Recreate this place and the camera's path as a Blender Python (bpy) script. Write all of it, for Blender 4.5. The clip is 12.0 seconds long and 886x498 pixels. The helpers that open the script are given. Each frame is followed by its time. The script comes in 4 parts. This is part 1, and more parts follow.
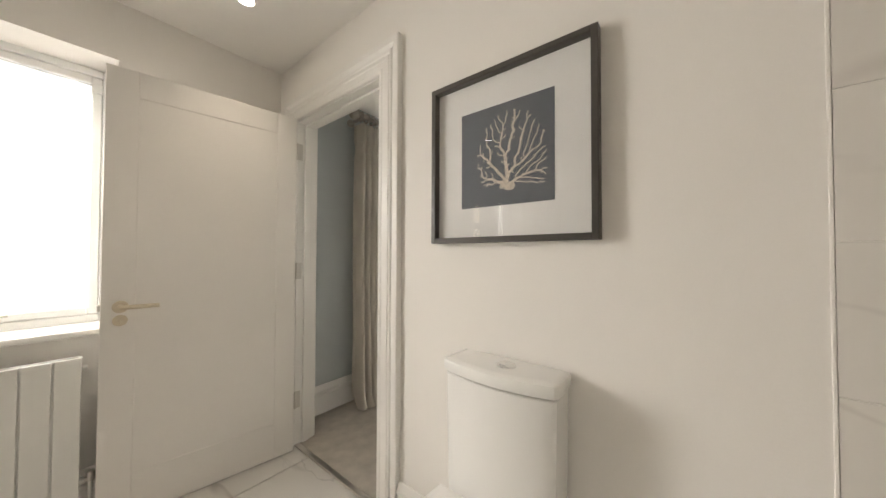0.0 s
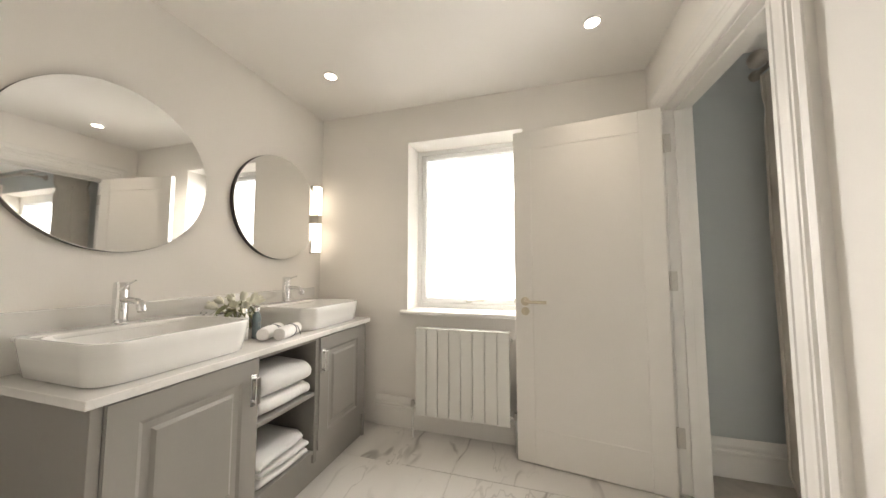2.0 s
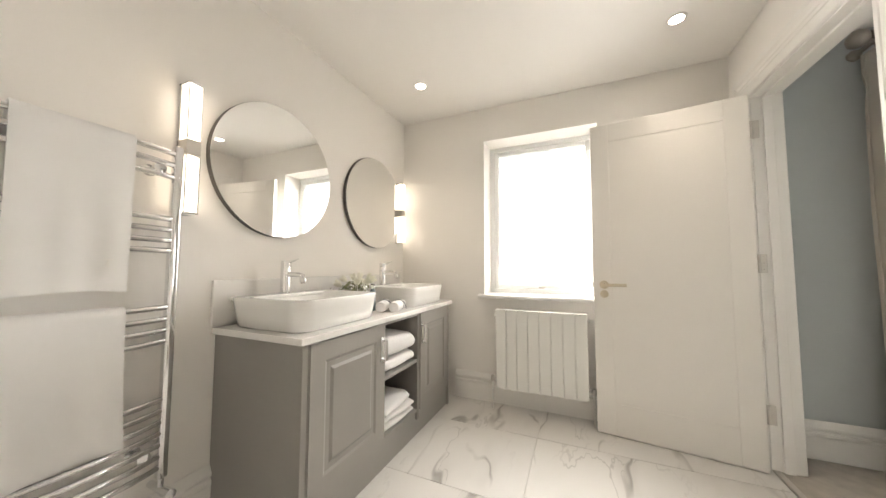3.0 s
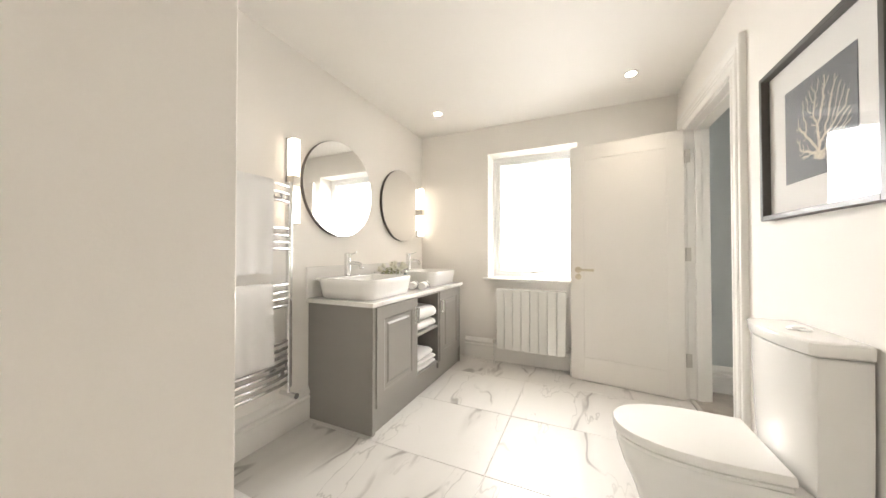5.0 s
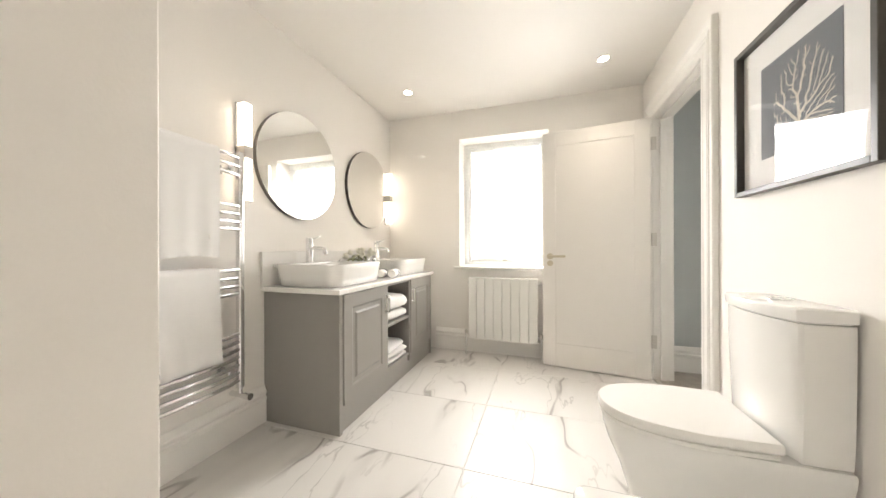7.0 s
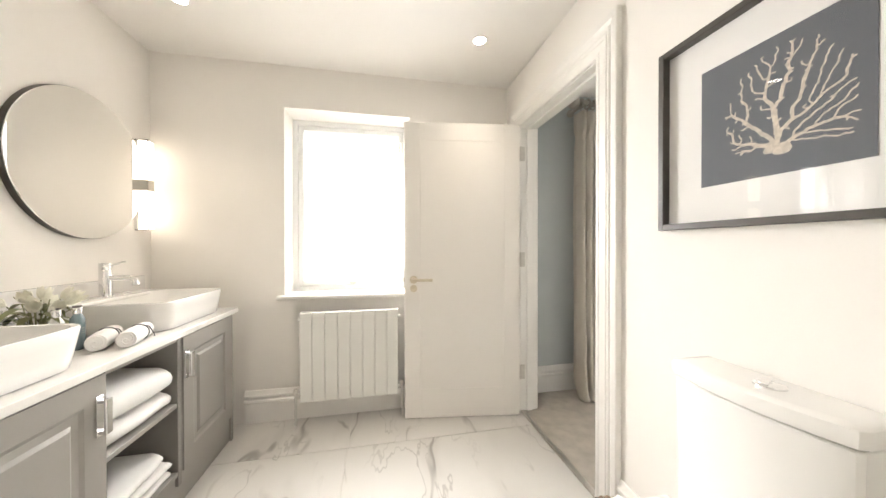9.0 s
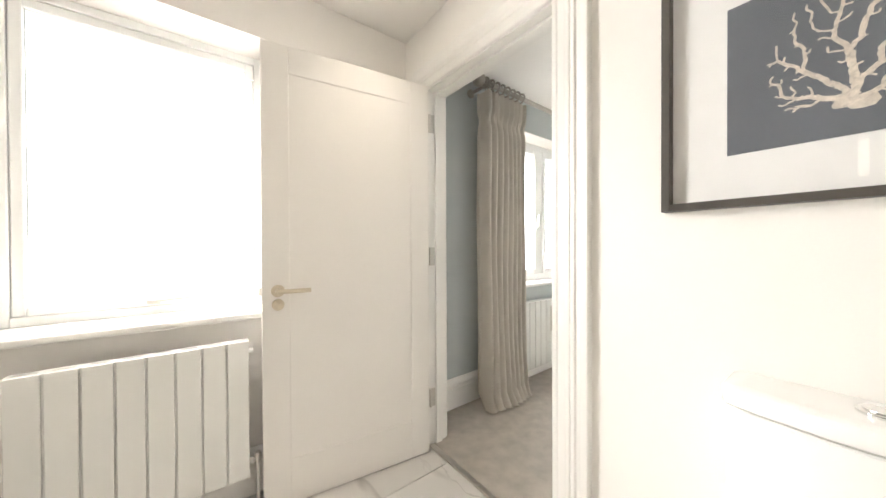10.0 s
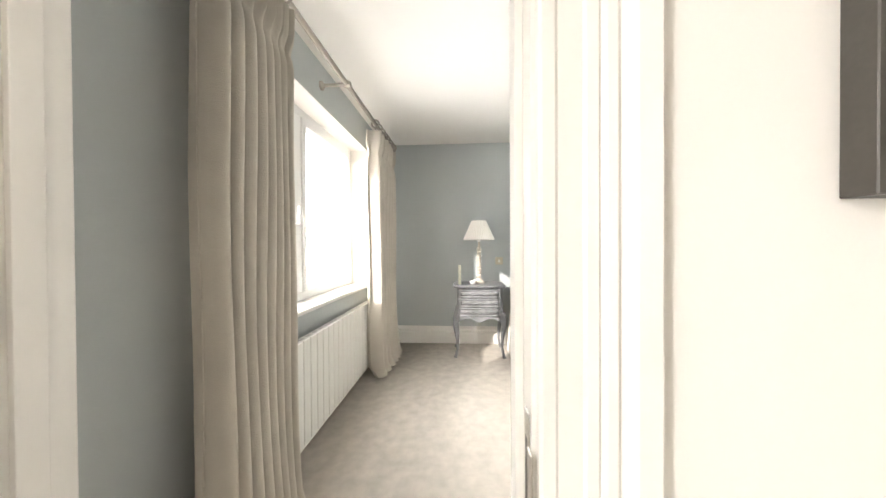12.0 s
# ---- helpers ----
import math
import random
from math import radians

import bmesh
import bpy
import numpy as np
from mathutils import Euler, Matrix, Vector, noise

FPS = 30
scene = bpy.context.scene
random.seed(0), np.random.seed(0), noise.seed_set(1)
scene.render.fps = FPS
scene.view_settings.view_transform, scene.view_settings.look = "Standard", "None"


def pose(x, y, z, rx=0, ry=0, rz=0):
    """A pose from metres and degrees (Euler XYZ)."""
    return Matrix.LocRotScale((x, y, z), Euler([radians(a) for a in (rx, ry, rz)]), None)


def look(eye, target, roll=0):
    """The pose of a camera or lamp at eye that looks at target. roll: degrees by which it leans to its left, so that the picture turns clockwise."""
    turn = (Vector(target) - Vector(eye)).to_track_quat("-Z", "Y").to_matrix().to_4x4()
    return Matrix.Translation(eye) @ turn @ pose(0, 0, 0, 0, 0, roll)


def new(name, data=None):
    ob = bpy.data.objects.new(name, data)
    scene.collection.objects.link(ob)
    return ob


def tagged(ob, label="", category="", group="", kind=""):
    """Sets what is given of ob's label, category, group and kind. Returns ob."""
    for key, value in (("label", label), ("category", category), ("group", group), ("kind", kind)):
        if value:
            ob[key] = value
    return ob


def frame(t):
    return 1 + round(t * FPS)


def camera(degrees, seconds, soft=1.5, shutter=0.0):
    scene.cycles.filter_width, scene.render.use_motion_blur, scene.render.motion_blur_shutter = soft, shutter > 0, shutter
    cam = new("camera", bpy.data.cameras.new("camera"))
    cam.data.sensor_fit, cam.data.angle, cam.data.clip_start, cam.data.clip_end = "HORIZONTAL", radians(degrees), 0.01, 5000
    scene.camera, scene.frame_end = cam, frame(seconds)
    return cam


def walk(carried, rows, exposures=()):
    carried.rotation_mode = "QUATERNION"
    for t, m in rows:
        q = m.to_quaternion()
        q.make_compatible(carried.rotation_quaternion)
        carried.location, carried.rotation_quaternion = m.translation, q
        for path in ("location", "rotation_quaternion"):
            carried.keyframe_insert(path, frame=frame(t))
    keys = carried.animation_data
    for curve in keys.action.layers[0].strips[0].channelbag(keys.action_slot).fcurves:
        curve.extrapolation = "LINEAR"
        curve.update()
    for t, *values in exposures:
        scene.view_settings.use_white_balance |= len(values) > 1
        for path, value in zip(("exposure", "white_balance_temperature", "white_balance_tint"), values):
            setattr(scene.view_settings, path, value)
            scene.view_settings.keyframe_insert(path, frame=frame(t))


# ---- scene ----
cam = camera(110.5, 12.0)
PATH = [
    (0, pose(0.572, 0.662, 1.168, 91.11, -0.17, -51.73)),
    (0.5, pose(0.706, 0.739, 1.139, 92.21, -0.27, -29.64)),
    (1, pose(0.782, 0.763, 1.138, 92.76, -0.07, -10.64)),
    (1.5, pose(0.860, 0.788, 1.151, 92.67, 0.00, 5.06)),
    (2, pose(0.811, 0.659, 1.131, 93.78, 0.06, 16.47)),
    (2.5, pose(0.647, 0.530, 1.082, 93.99, 0.01, 20.76)),
    (3, pose(0.601, 0.353, 1.047, 93.45, -0.08, 23.58)),
    (5, pose(0.797, -0.277, 1.082, 90.75, 0.04, 24.55)),
    (5.5, pose(0.822, -0.293, 1.013, 90.53, 0.01, 24.01)),
    (6, pose(0.816, -0.294, 0.983, 90.39, 0.07, 23.33)),
    (6.5, pose(0.759, -0.267, 0.980, 90.15, 0.12, 21.24)),
    (8.5, pose(0.579, 0.320, 1.148, 90.04, 0.26, -1.05)),
    (9, pose(0.543, 0.545, 1.158, 89.58, 0.10, -11.41)),
    (9.5, pose(0.534, 0.817, 1.137, 89.51, 0.08, -22.77)),
    (10, pose(0.516, 1.133, 1.124, 89.54, 0.24, -37.61)),
    (10.5, pose(0.612, 1.387, 1.126, 89.46, 0.04, -49.07)),
    (11, pose(0.761, 1.600, 1.123, 90.30, -0.11, -61.51)),
    (11.5, pose(0.924, 1.735, 1.132, 89.97, -0.15, -73.39)),
    (12, pose(1.121, 1.848, 1.160, 89.50, 0.32, -86.27)),
]
EXPOSURES = [(0.0, 0.31, 6640, 11), (1.5, 0.46, 6600, 11), (3.0, 0.85, 6470, 11), (5.0, 1.11, 6380, 11), (8.5, 1.16, 6370, 11), (10.5, 1.20, 6250, 11), (12.0, 1.12, 6420, 11)]
walk(cam, PATH, EXPOSURES)

# ---- world, sun, large lights ----
world = bpy.data.worlds.new("sky")
scene.world = world
world.use_nodes = True
wn = world.node_tree.nodes
sky = wn.new("ShaderNodeTexSky")
sky.sky_type = "NISHITA"
sky.sun_disc = False
sky.sun_elevation = radians(25.4)
sky.sun_rotation = radians(-50.6)
wn["Background"].inputs["Strength"].default_value = 0.15
world.node_tree.links.new(sky.outputs["Color"], wn["Background"].inputs["Color"])


def lamp(name, kind, m, energy, color=(1, 1, 1), size=None, angle=None, spread=180):
    data = bpy.data.lights.new(name, kind)
    data.energy, data.color = energy, color
    if kind == "AREA":
        data.shape, data.size, data.size_y = "RECTANGLE", size[0], size[1]
        data.spread = radians(spread)
    if kind == "SUN":
        data.angle = radians(angle)
    if kind == "SPOT":
        data.spot_size, data.spot_blend, data.shadow_soft_size = radians(angle), 1.0, size
    ob = new(name, data)
    ob.matrix_world = m
    return ob


SUN_WAY = Vector((1.00, -0.82, -0.588))
lamp("sun", "SUN", look((-8, 8, 8), Vector((-8, 8, 8)) + SUN_WAY), 3.2, (1.0, 0.94, 0.86), angle=0.5)
lamp("bathroom_window_light", "AREA", look((0.335, 3.06, 1.47), (1.30, 1.20, 0.58)), 16.5, (1.0, 0.975, 0.93), (0.66, 1.06), spread=130)
lamp("bedroom_window_light", "AREA", look((3.25, 3.10, 1.47), (3.25, 0.5, 0.50)), 36, (1.0, 0.99, 0.97), (1.6, 1.1), spread=125)


# ---- materials ----
def material(name, color, rough=0.5, metal=0.0, vary=0.06, scale=3.0, grain=60.0, bump=0.1, spec=0.5, rvary=0.05, coat=0.0):
    """A surface with variation at two scales, a fine relief and uneven gloss."""
    m = bpy.data.materials.new(name)
    m.use_nodes = True
    n, l = m.node_tree.nodes, m.node_tree.links
    b = n["Principled BSDF"]
    b.inputs["Metallic"].default_value = metal
    b.inputs["Specular IOR Level"].default_value = spec
    b.inputs["Coat Weight"].default_value = coat
    co = n.new("ShaderNodeTexCoord")
    big = n.new("ShaderNodeTexNoise")
    big.inputs["Scale"].default_value, big.inputs["Detail"].default_value = scale, 4
    fine = n.new("ShaderNodeTexNoise")
    fine.inputs["Scale"].default_value, fine.inputs["Detail"].default_value = grain, 3
    l.new(co.outputs["Object"], big.inputs["Vector"])
    l.new(co.outputs["Object"], fine.inputs["Vector"])
    mixed = n.new("ShaderNodeMath")
    mixed.operation = "MULTIPLY_ADD"
    l.new(fine.outputs["Fac"], mixed.inputs[0])
    mixed.inputs[1].default_value = 0.4
    l.new(big.outputs["Fac"], mixed.inputs[2])
    ramp = n.new("ShaderNodeMapRange")
    ramp.inputs["From Min"].default_value, ramp.inputs["From Max"].default_value = 0.4, 1.0
    ramp.inputs["To Min"].default_value, ramp.inputs["To Max"].default_value = 1 - vary, 1 + vary
    l.new(mixed.outputs[0], ramp.inputs["Value"])
    tint = n.new("ShaderNodeVectorMath")
    tint.operation = "SCALE"
    tint.inputs[0].default_value = color
    l.new(ramp.outputs[0], tint.inputs["Scale"])
    l.new(tint.outputs[0], b.inputs["Base Color"])
    rr = n.new("ShaderNodeMapRange")
    rr.inputs["To Min"].default_value, rr.inputs["To Max"].default_value = max(rough - rvary, 0.02), min(rough + rvary, 1)
    l.new(big.outputs["Fac"], rr.inputs["Value"])
    l.new(rr.outputs[0], b.inputs["Roughness"])
    if bump:
        bp = n.new("ShaderNodeBump")
        bp.inputs["Strength"].default_value, bp.inputs["Distance"].default_value = bump, 0.002
        l.new(fine.outputs["Fac"], bp.inputs["Height"])
        l.new(bp.outputs["Normal"], b.inputs["Normal"])
    return m


def marble(name, base, vein, scale=1.0, strength=0.7, rough=0.18, spec=0.5):
    """White stone-effect porcelain with thin broken grey veins that differ from tile to tile."""
    m = bpy.data.materials.new(name)
    m.use_nodes = True
    n, l = m.node_tree.nodes, m.node_tree.links
    b = n["Principled BSDF"]
    b.inputs["Roughness"].default_value = rough
    b.inputs["Specular IOR Level"].default_value = spec
    co, info = n.new("ShaderNodeTexCoord"), n.new("ShaderNodeObjectInfo")
    shift = n.new("ShaderNodeVectorMath")
    shift.operation = "MULTIPLY_ADD"
    l.new(info.outputs["Random"], shift.inputs[0])
    shift.inputs[1].default_value = (17.0, 29.0, 11.0)
    l.new(co.outputs["Object"], shift.inputs[2])
    mp = n.new("ShaderNodeMapping")
    mp.inputs["Rotation"].default_value = (0.0, 0.4, -0.62)
    mp.inputs["Scale"].default_value = (2.6 * scale, 0.75 * scale, 1.3 * scale)
    l.new(shift.outputs[0], mp.inputs["Vector"])

    def ridge(sc, width, dist, detail):
        t = n.new("ShaderNodeTexNoise")
        t.inputs["Scale"].default_value, t.inputs["Detail"].default_value, t.inputs["Distortion"].default_value = sc, detail, dist
        l.new(mp.outputs[0], t.inputs["Vector"])
        d = n.new("ShaderNodeMath")
        d.operation = "SUBTRACT"
        l.new(t.outputs["Fac"], d.inputs[0])
        d.inputs[1].default_value = 0.5
        a = n.new("ShaderNodeMath")
        a.operation = "ABSOLUTE"
        l.new(d.outputs[0], a.inputs[0])
        r = n.new("ShaderNodeMapRange")
        r.interpolation_type = "SMOOTHSTEP"
        r.inputs["From Min"].default_value, r.inputs["From Max"].default_value = 0.0, width
        r.inputs["To Min"].default_value, r.inputs["To Max"].default_value = 1.0, 0.0
        l.new(a.outputs[0], r.inputs["Value"])
        return r.outputs[0]

    def times(p, q):
        x = n.new("ShaderNodeMath")
        x.operation = "MULTIPLY"
        l.new(p, x.inputs[0])
        if isinstance(q, float):
            x.inputs[1].default_value = q
        else:
            l.new(q, x.inputs[1])
        return x.outputs[0]

    def patch(sc, low, high):
        t = n.new("ShaderNodeTexNoise")
        t.inputs["Scale"].default_value, t.inputs["Detail"].default_value = sc, 2
        l.new(mp.outputs[0], t.inputs["Vector"])
        r = n.new("ShaderNodeMapRange")
        r.inputs["From Min"].default_value, r.inputs["From Max"].default_value = low, high
        l.new(t.outputs["Fac"], r.inputs["Value"])
        return r.outputs[0]

    strong = times(times(ridge(0.85, 0.016, 0.12, 3), patch(1.9, 0.44, 0.60)), strength)
    thin = times(times(ridge(1.7, 0.010, 0.16, 4), patch(1.5, 0.44, 0.62)), strength * 0.55)
    cloud = times(times(ridge(0.85, 0.09, 0.12, 3), patch(1.9, 0.45, 0.7)), strength * 0.28)
    add = n.new("ShaderNodeMath")
    add.operation = "MAXIMUM"
    l.new(strong, add.inputs[0])
    l.new(thin, add.inputs[1])
    add2 = n.new("ShaderNodeMath")
    add2.operation = "MAXIMUM"
    l.new(add.outputs[0], add2.inputs[0])
    l.new(cloud, add2.inputs[1])
    mix = n.new("ShaderNodeMix")
    mix.data_type = "RGBA"
    l.new(add2.outputs[0], mix.inputs["Factor"])
    mix.inputs["A"].default_value, mix.inputs["B"].default_value = (*base, 1), (*vein, 1)
    l.new(mix.outputs["Result"], b.inputs["Base Color"])
    return m


def glowing(name, color, strength):
    m = bpy.data.materials.new(name)
    m.use_nodes = True
    b = m.node_tree.nodes["Principled BSDF"]
    b.inputs["Base Color"].default_value = (0.8, 0.8, 0.8, 1)
    b.inputs["Emission Color"].default_value = (*color, 1)
    b.inputs["Emission Strength"].default_value = strength
    return m


def glass(name, color=(1, 1, 1), rough=0.0):
    m = bpy.data.materials.new(name)
    m.use_nodes = True
    b = m.node_tree.nodes["Principled BSDF"]
    b.inputs["Base Color"].default_value = (*color, 1)
    b.inputs["Transmission Weight"].default_value = 1
    b.inputs["Roughness"].default_value = rough
    b.inputs["IOR"].default_value = 1.45
    return m


def glazing(name):
    """Thin clear sheet: see-through, with a gloss that grows at a slant."""
    m = bpy.data.materials.new(name)
    m.use_nodes = True
    n, l = m.node_tree.nodes, m.node_tree.links
    clear, gloss, mix, slant = n.new("ShaderNodeBsdfTransparent"), n.new("ShaderNodeBsdfGlossy"), n.new("ShaderNodeMixShader"), n.new("ShaderNodeLayerWeight")
    gloss.inputs["Roughness"].default_value = 0.01
    slant.inputs["Blend"].default_value = 0.5
    rise, lift = n.new("ShaderNodeMath"), n.new("ShaderNodeMath")
    rise.operation, rise.inputs[1].default_value = "POWER", 5.0
    lift.operation, lift.inputs[1].default_value, lift.inputs[2].default_value = "MULTIPLY_ADD", 0.9, 0.035
    l.new(slant.outputs["Facing"], rise.inputs[0])
    l.new(rise.outputs[0], lift.inputs[0])
    l.new(lift.outputs[0], mix.inputs[0])
    l.new(clear.outputs[0], mix.inputs[1])
    l.new(gloss.outputs[0], mix.inputs[2])
    l.new(mix.outputs[0], n["Material Output"].inputs["Surface"])
    return m


WALL = material("warm_white_wall_paint", (0.875, 0.842, 0.79), 0.75, vary=0.02, scale=1.2, grain=180, bump=0.12)
CEIL = material("matt_ceiling_paint", (0.89, 0.862, 0.815), 0.85, vary=0.02, scale=0.8, grain=160, bump=0.1)
TRIM = material("white_satin_woodwork", (0.85, 0.825, 0.78), 0.38, vary=0.02, scale=2, grain=90, bump=0.05)
DOOR = material("off_white_satin_door", (0.83, 0.797, 0.745), 0.42, vary=0.02, scale=2, grain=120, bump=0.06)
BLUE = material("pale_blue_wall_paint", (0.515, 0.54, 0.53), 0.8, vary=0.025, scale=1.2, grain=180, bump=0.12)
UPVC = material("white_window_plastic", (0.85, 0.85, 0.83), 0.3, vary=0.015, grain=40, bump=0.02)
TILE = marble("marble_effect_floor_tile", (0.655, 0.632, 0.595), (0.235, 0.215, 0.195), 1.0, 0.78, 0.34, 0.28)
WTILE = marble("marble_effect_wall_tile", (0.78, 0.745, 0.69), (0.46, 0.41, 0.37), 0.7, 0.6, 0.2)
QUARTZ = marble("white_veined_quartz", (0.83, 0.81, 0.77), (0.55, 0.52, 0.48), 1.6, 0.45, 0.16)
GROUT = material("pale_grout", (0.68, 0.655, 0.61), 0.9, vary=0.08, grain=300, bump=0.3)
CARPET = material("beige_pile_carpet", (0.47, 0.43, 0.375), 1.0, vary=0.16, scale=13, grain=500, bump=1.0, spec=0.1)
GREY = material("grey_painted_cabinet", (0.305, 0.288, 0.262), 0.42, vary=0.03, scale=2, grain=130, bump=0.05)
# the cabinet grey scaled to 0.82, for the back panel and dividers
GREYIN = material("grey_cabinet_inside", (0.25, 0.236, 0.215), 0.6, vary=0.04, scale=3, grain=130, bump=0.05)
CERAMIC = material("white_glazed_ceramic", (0.86, 0.845, 0.81), 0.08, vary=0.01, grain=20, bump=0.0, rvary=0.03, coat=0.3)
SEAT = material("white_seat_plastic", (0.84, 0.82, 0.78), 0.30, vary=0.01, grain=40, bump=0.0)
CHROME = material("polished_chrome", (0.80, 0.80, 0.80), 0.07, metal=1.0, vary=0.03, grain=40, bump=0.0, rvary=0.03)
NICKEL = material("satin_nickel", (0.62, 0.59, 0.54), 0.32, metal=1.0, vary=0.05, grain=200, bump=0.05)
BRASS = material("satin_brass", (0.60, 0.53, 0.41), 0.34, metal=1.0, vary=0.05, grain=200, bump=0.05)
RADI = material("white_radiator_enamel", (0.80, 0.79, 0.745), 0.22, vary=0.008, grain=60, bump=0.02, rvary=0.01)
MIRROR = material("silver_mirror", (0.93, 0.93, 0.92), 0.015, metal=1.0, vary=0.003, grain=5, bump=0.0, rvary=0.005)
BLACK = material("dark_bronze_frame", (0.070, 0.062, 0.053), 0.4, vary=0.2, grain=150, bump=0.08)
TOWEL = material("white_terry_towel", (0.84, 0.825, 0.80), 1.0, vary=0.03, scale=6, grain=750, bump=0.45, spec=0.1)
LINEN = material("oatmeal_linen_curtain", (0.57, 0.525, 0.455), 0.95, vary=0.08, scale=5, grain=350, bump=0.7, spec=0.1)


# ---- mesh helpers ----
def part(name, bm, mat, parent=None, label="", smooth=None, m=None):
    """Links a bmesh as one mesh object under a thing or under a part."""
    me = bpy.data.meshes.new(name)
    bm.normal_update()
    bm.to_mesh(me)
    bm.free()
    me.materials.append(mat)
    if smooth is not None:
        me.shade_smooth()
        me.set_sharp_from_angle(angle=radians(smooth))
    ob = new(name, me)
    if m is not None:
        ob.matrix_basis = m
    if parent is not None:
        ob.parent = parent
    if label:
        ob["label"] = label
    return ob


def thing(name, label, category, at=(0, 0, 0), group="", kind="", turn=0.0):
    ob = new(name)
    ob.empty_display_size = 0.1
    ob.matrix_basis = pose(*at, 0, 0, turn)
    return tagged(ob, label, category, group, kind)


def box(x0, x1, y0, y1, z0, z1, bevel=0.0, seg=2, bm=None):
    own = bmesh.new()
    bmesh.ops.create_cube(own, size=1, matrix=Matrix.Translation(((x0 + x1) / 2, (y0 + y1) / 2, (z0 + z1) / 2))
                          @ Matrix.Diagonal((abs(x1 - x0), abs(y1 - y0), abs(z1 - z0), 1)))
    if bevel:
        bmesh.ops.bevel(own, geom=own.edges[:], offset=bevel, segments=seg, affect="EDGES", profile=0.5)
    return join(bm, own)


def join(bm, own):
    if bm is None:
        return own
    me = bpy.data.meshes.new("tmp")
    own.to_mesh(me)
    own.free()
    bm.from_mesh(me)
    bpy.data.meshes.remove(me)
    return bm


def tube(points, radius, sides=12, bm=None, closed=False, squash=1.0):
    """A round bar along points; radius may be a list."""
    own = bmesh.new()
    pts = [Vector(p) for p in points]
    n = len(pts)
    rad = radius if isinstance(radius, (list, tuple)) else [radius] * n
    rings = []
    side = None
    for i, p in enumerate(pts):
        a = pts[i - 1] if (i or closed) else p
        b = pts[(i + 1) % n] if (i < n - 1 or closed) else p
        d = (b - a).normalized()
        if side is None:
            side = d.cross(Vector((0, 0, 1)) if abs(d.z) < 0.9 else Vector((1, 0, 0))).normalized()
        side = (side - d * side.dot(d)).normalized()
        up = d.cross(side)
        rings.append([own.verts.new(p + (side * math.cos(t) + up * math.sin(t) * squash) * rad[i])
                      for t in (2 * math.pi * k / sides for k in range(sides))])
    for i in range(n if closed else n - 1):
        a, b = rings[i], rings[(i + 1) % n]
        for k in range(sides):
            own.faces.new((a[k], a[(k + 1) % sides], b[(k + 1) % sides], b[k]))
    if not closed:
        own.faces.new(rings[0][::-1])
        own.faces.new(rings[-1])
    bmesh.ops.recalc_face_normals(own, faces=own.faces[:])
    return join(bm, own)


def lathe(profile, sides=32, bm=None, m=None):
    """A turned shape: (radius, height) pairs about z."""
    own = bmesh.new()
    rings = []
    for r, z in profile:
        if r < 1e-5:
            rings.append([own.verts.new((0, 0, z))])
        else:
            rings.append([own.verts.new((r * math.cos(t), r * math.sin(t), z)) for t in (2 * math.pi * k / sides for k in range(sides))])
    for a, b in zip(rings, rings[1:]):
        for k in range(sides):
            q = [a[k % len(a)], a[(k + 1) % len(a)], b[(k + 1) % len(b)], b[k % len(b)]]
            q = list(dict.fromkeys(q))
            if len(q) > 2:
                own.faces.new(q)
    for ring in (rings[0], rings[-1]):
        if len(ring) > 2:
            own.faces.new(ring)
    bmesh.ops.recalc_face_normals(own, faces=own.faces[:])
    if m is not None:
        own.transform(m)
    return join(bm, own)


def loft(rings, bm=None, cap0=True, cap1=True):
    """Skins closed rings of equally many points."""
    own = bmesh.new()
    vs = [[own.verts.new(p) for p in r] for r in rings]
    for a, b in zip(vs, vs[1:]):
        for k in range(len(a)):
            own.faces.new((a[k], a[(k + 1) % len(a)], b[(k + 1) % len(b)], b[k]))
    if cap0:
        own.faces.new(vs[0])
    if cap1:
        own.faces.new(vs[-1])
    bmesh.ops.recalc_face_normals(own, faces=own.faces[:])
    return join(bm, own)


def rounded(x0, x1, y0, y1, z, r, n=6):
    """A rounded rectangle ring at height z."""
    out = []
    for cx, cy, s in ((x1 - r, y1 - r, 0), (x0 + r, y1 - r, 1), (x0 + r, y0 + r, 2), (x1 - r, y0 + r, 3)):
        for k in range(n + 1):
            t = (s + k / n) * math.pi / 2
            out.append((cx + r * math.cos(t), cy + r * math.sin(t), z))
    return out


def moulding(profile, a, b, out, mitre0=0.0, mitre1=0.0, up=(0, 0, 1)):
    """Runs a profile of (out, up) pairs from a to b; mitres shift each end by its out times the number."""
    a, b, out, up = Vector(a), Vector(b), Vector(out), Vector(up)
    d = (b - a).normalized()
    ring = lambda p, k: [p + out * u + up * v + d * k * u for u, v in profile]
    return loft([ring(a, mitre0), ring(b, mitre1)])


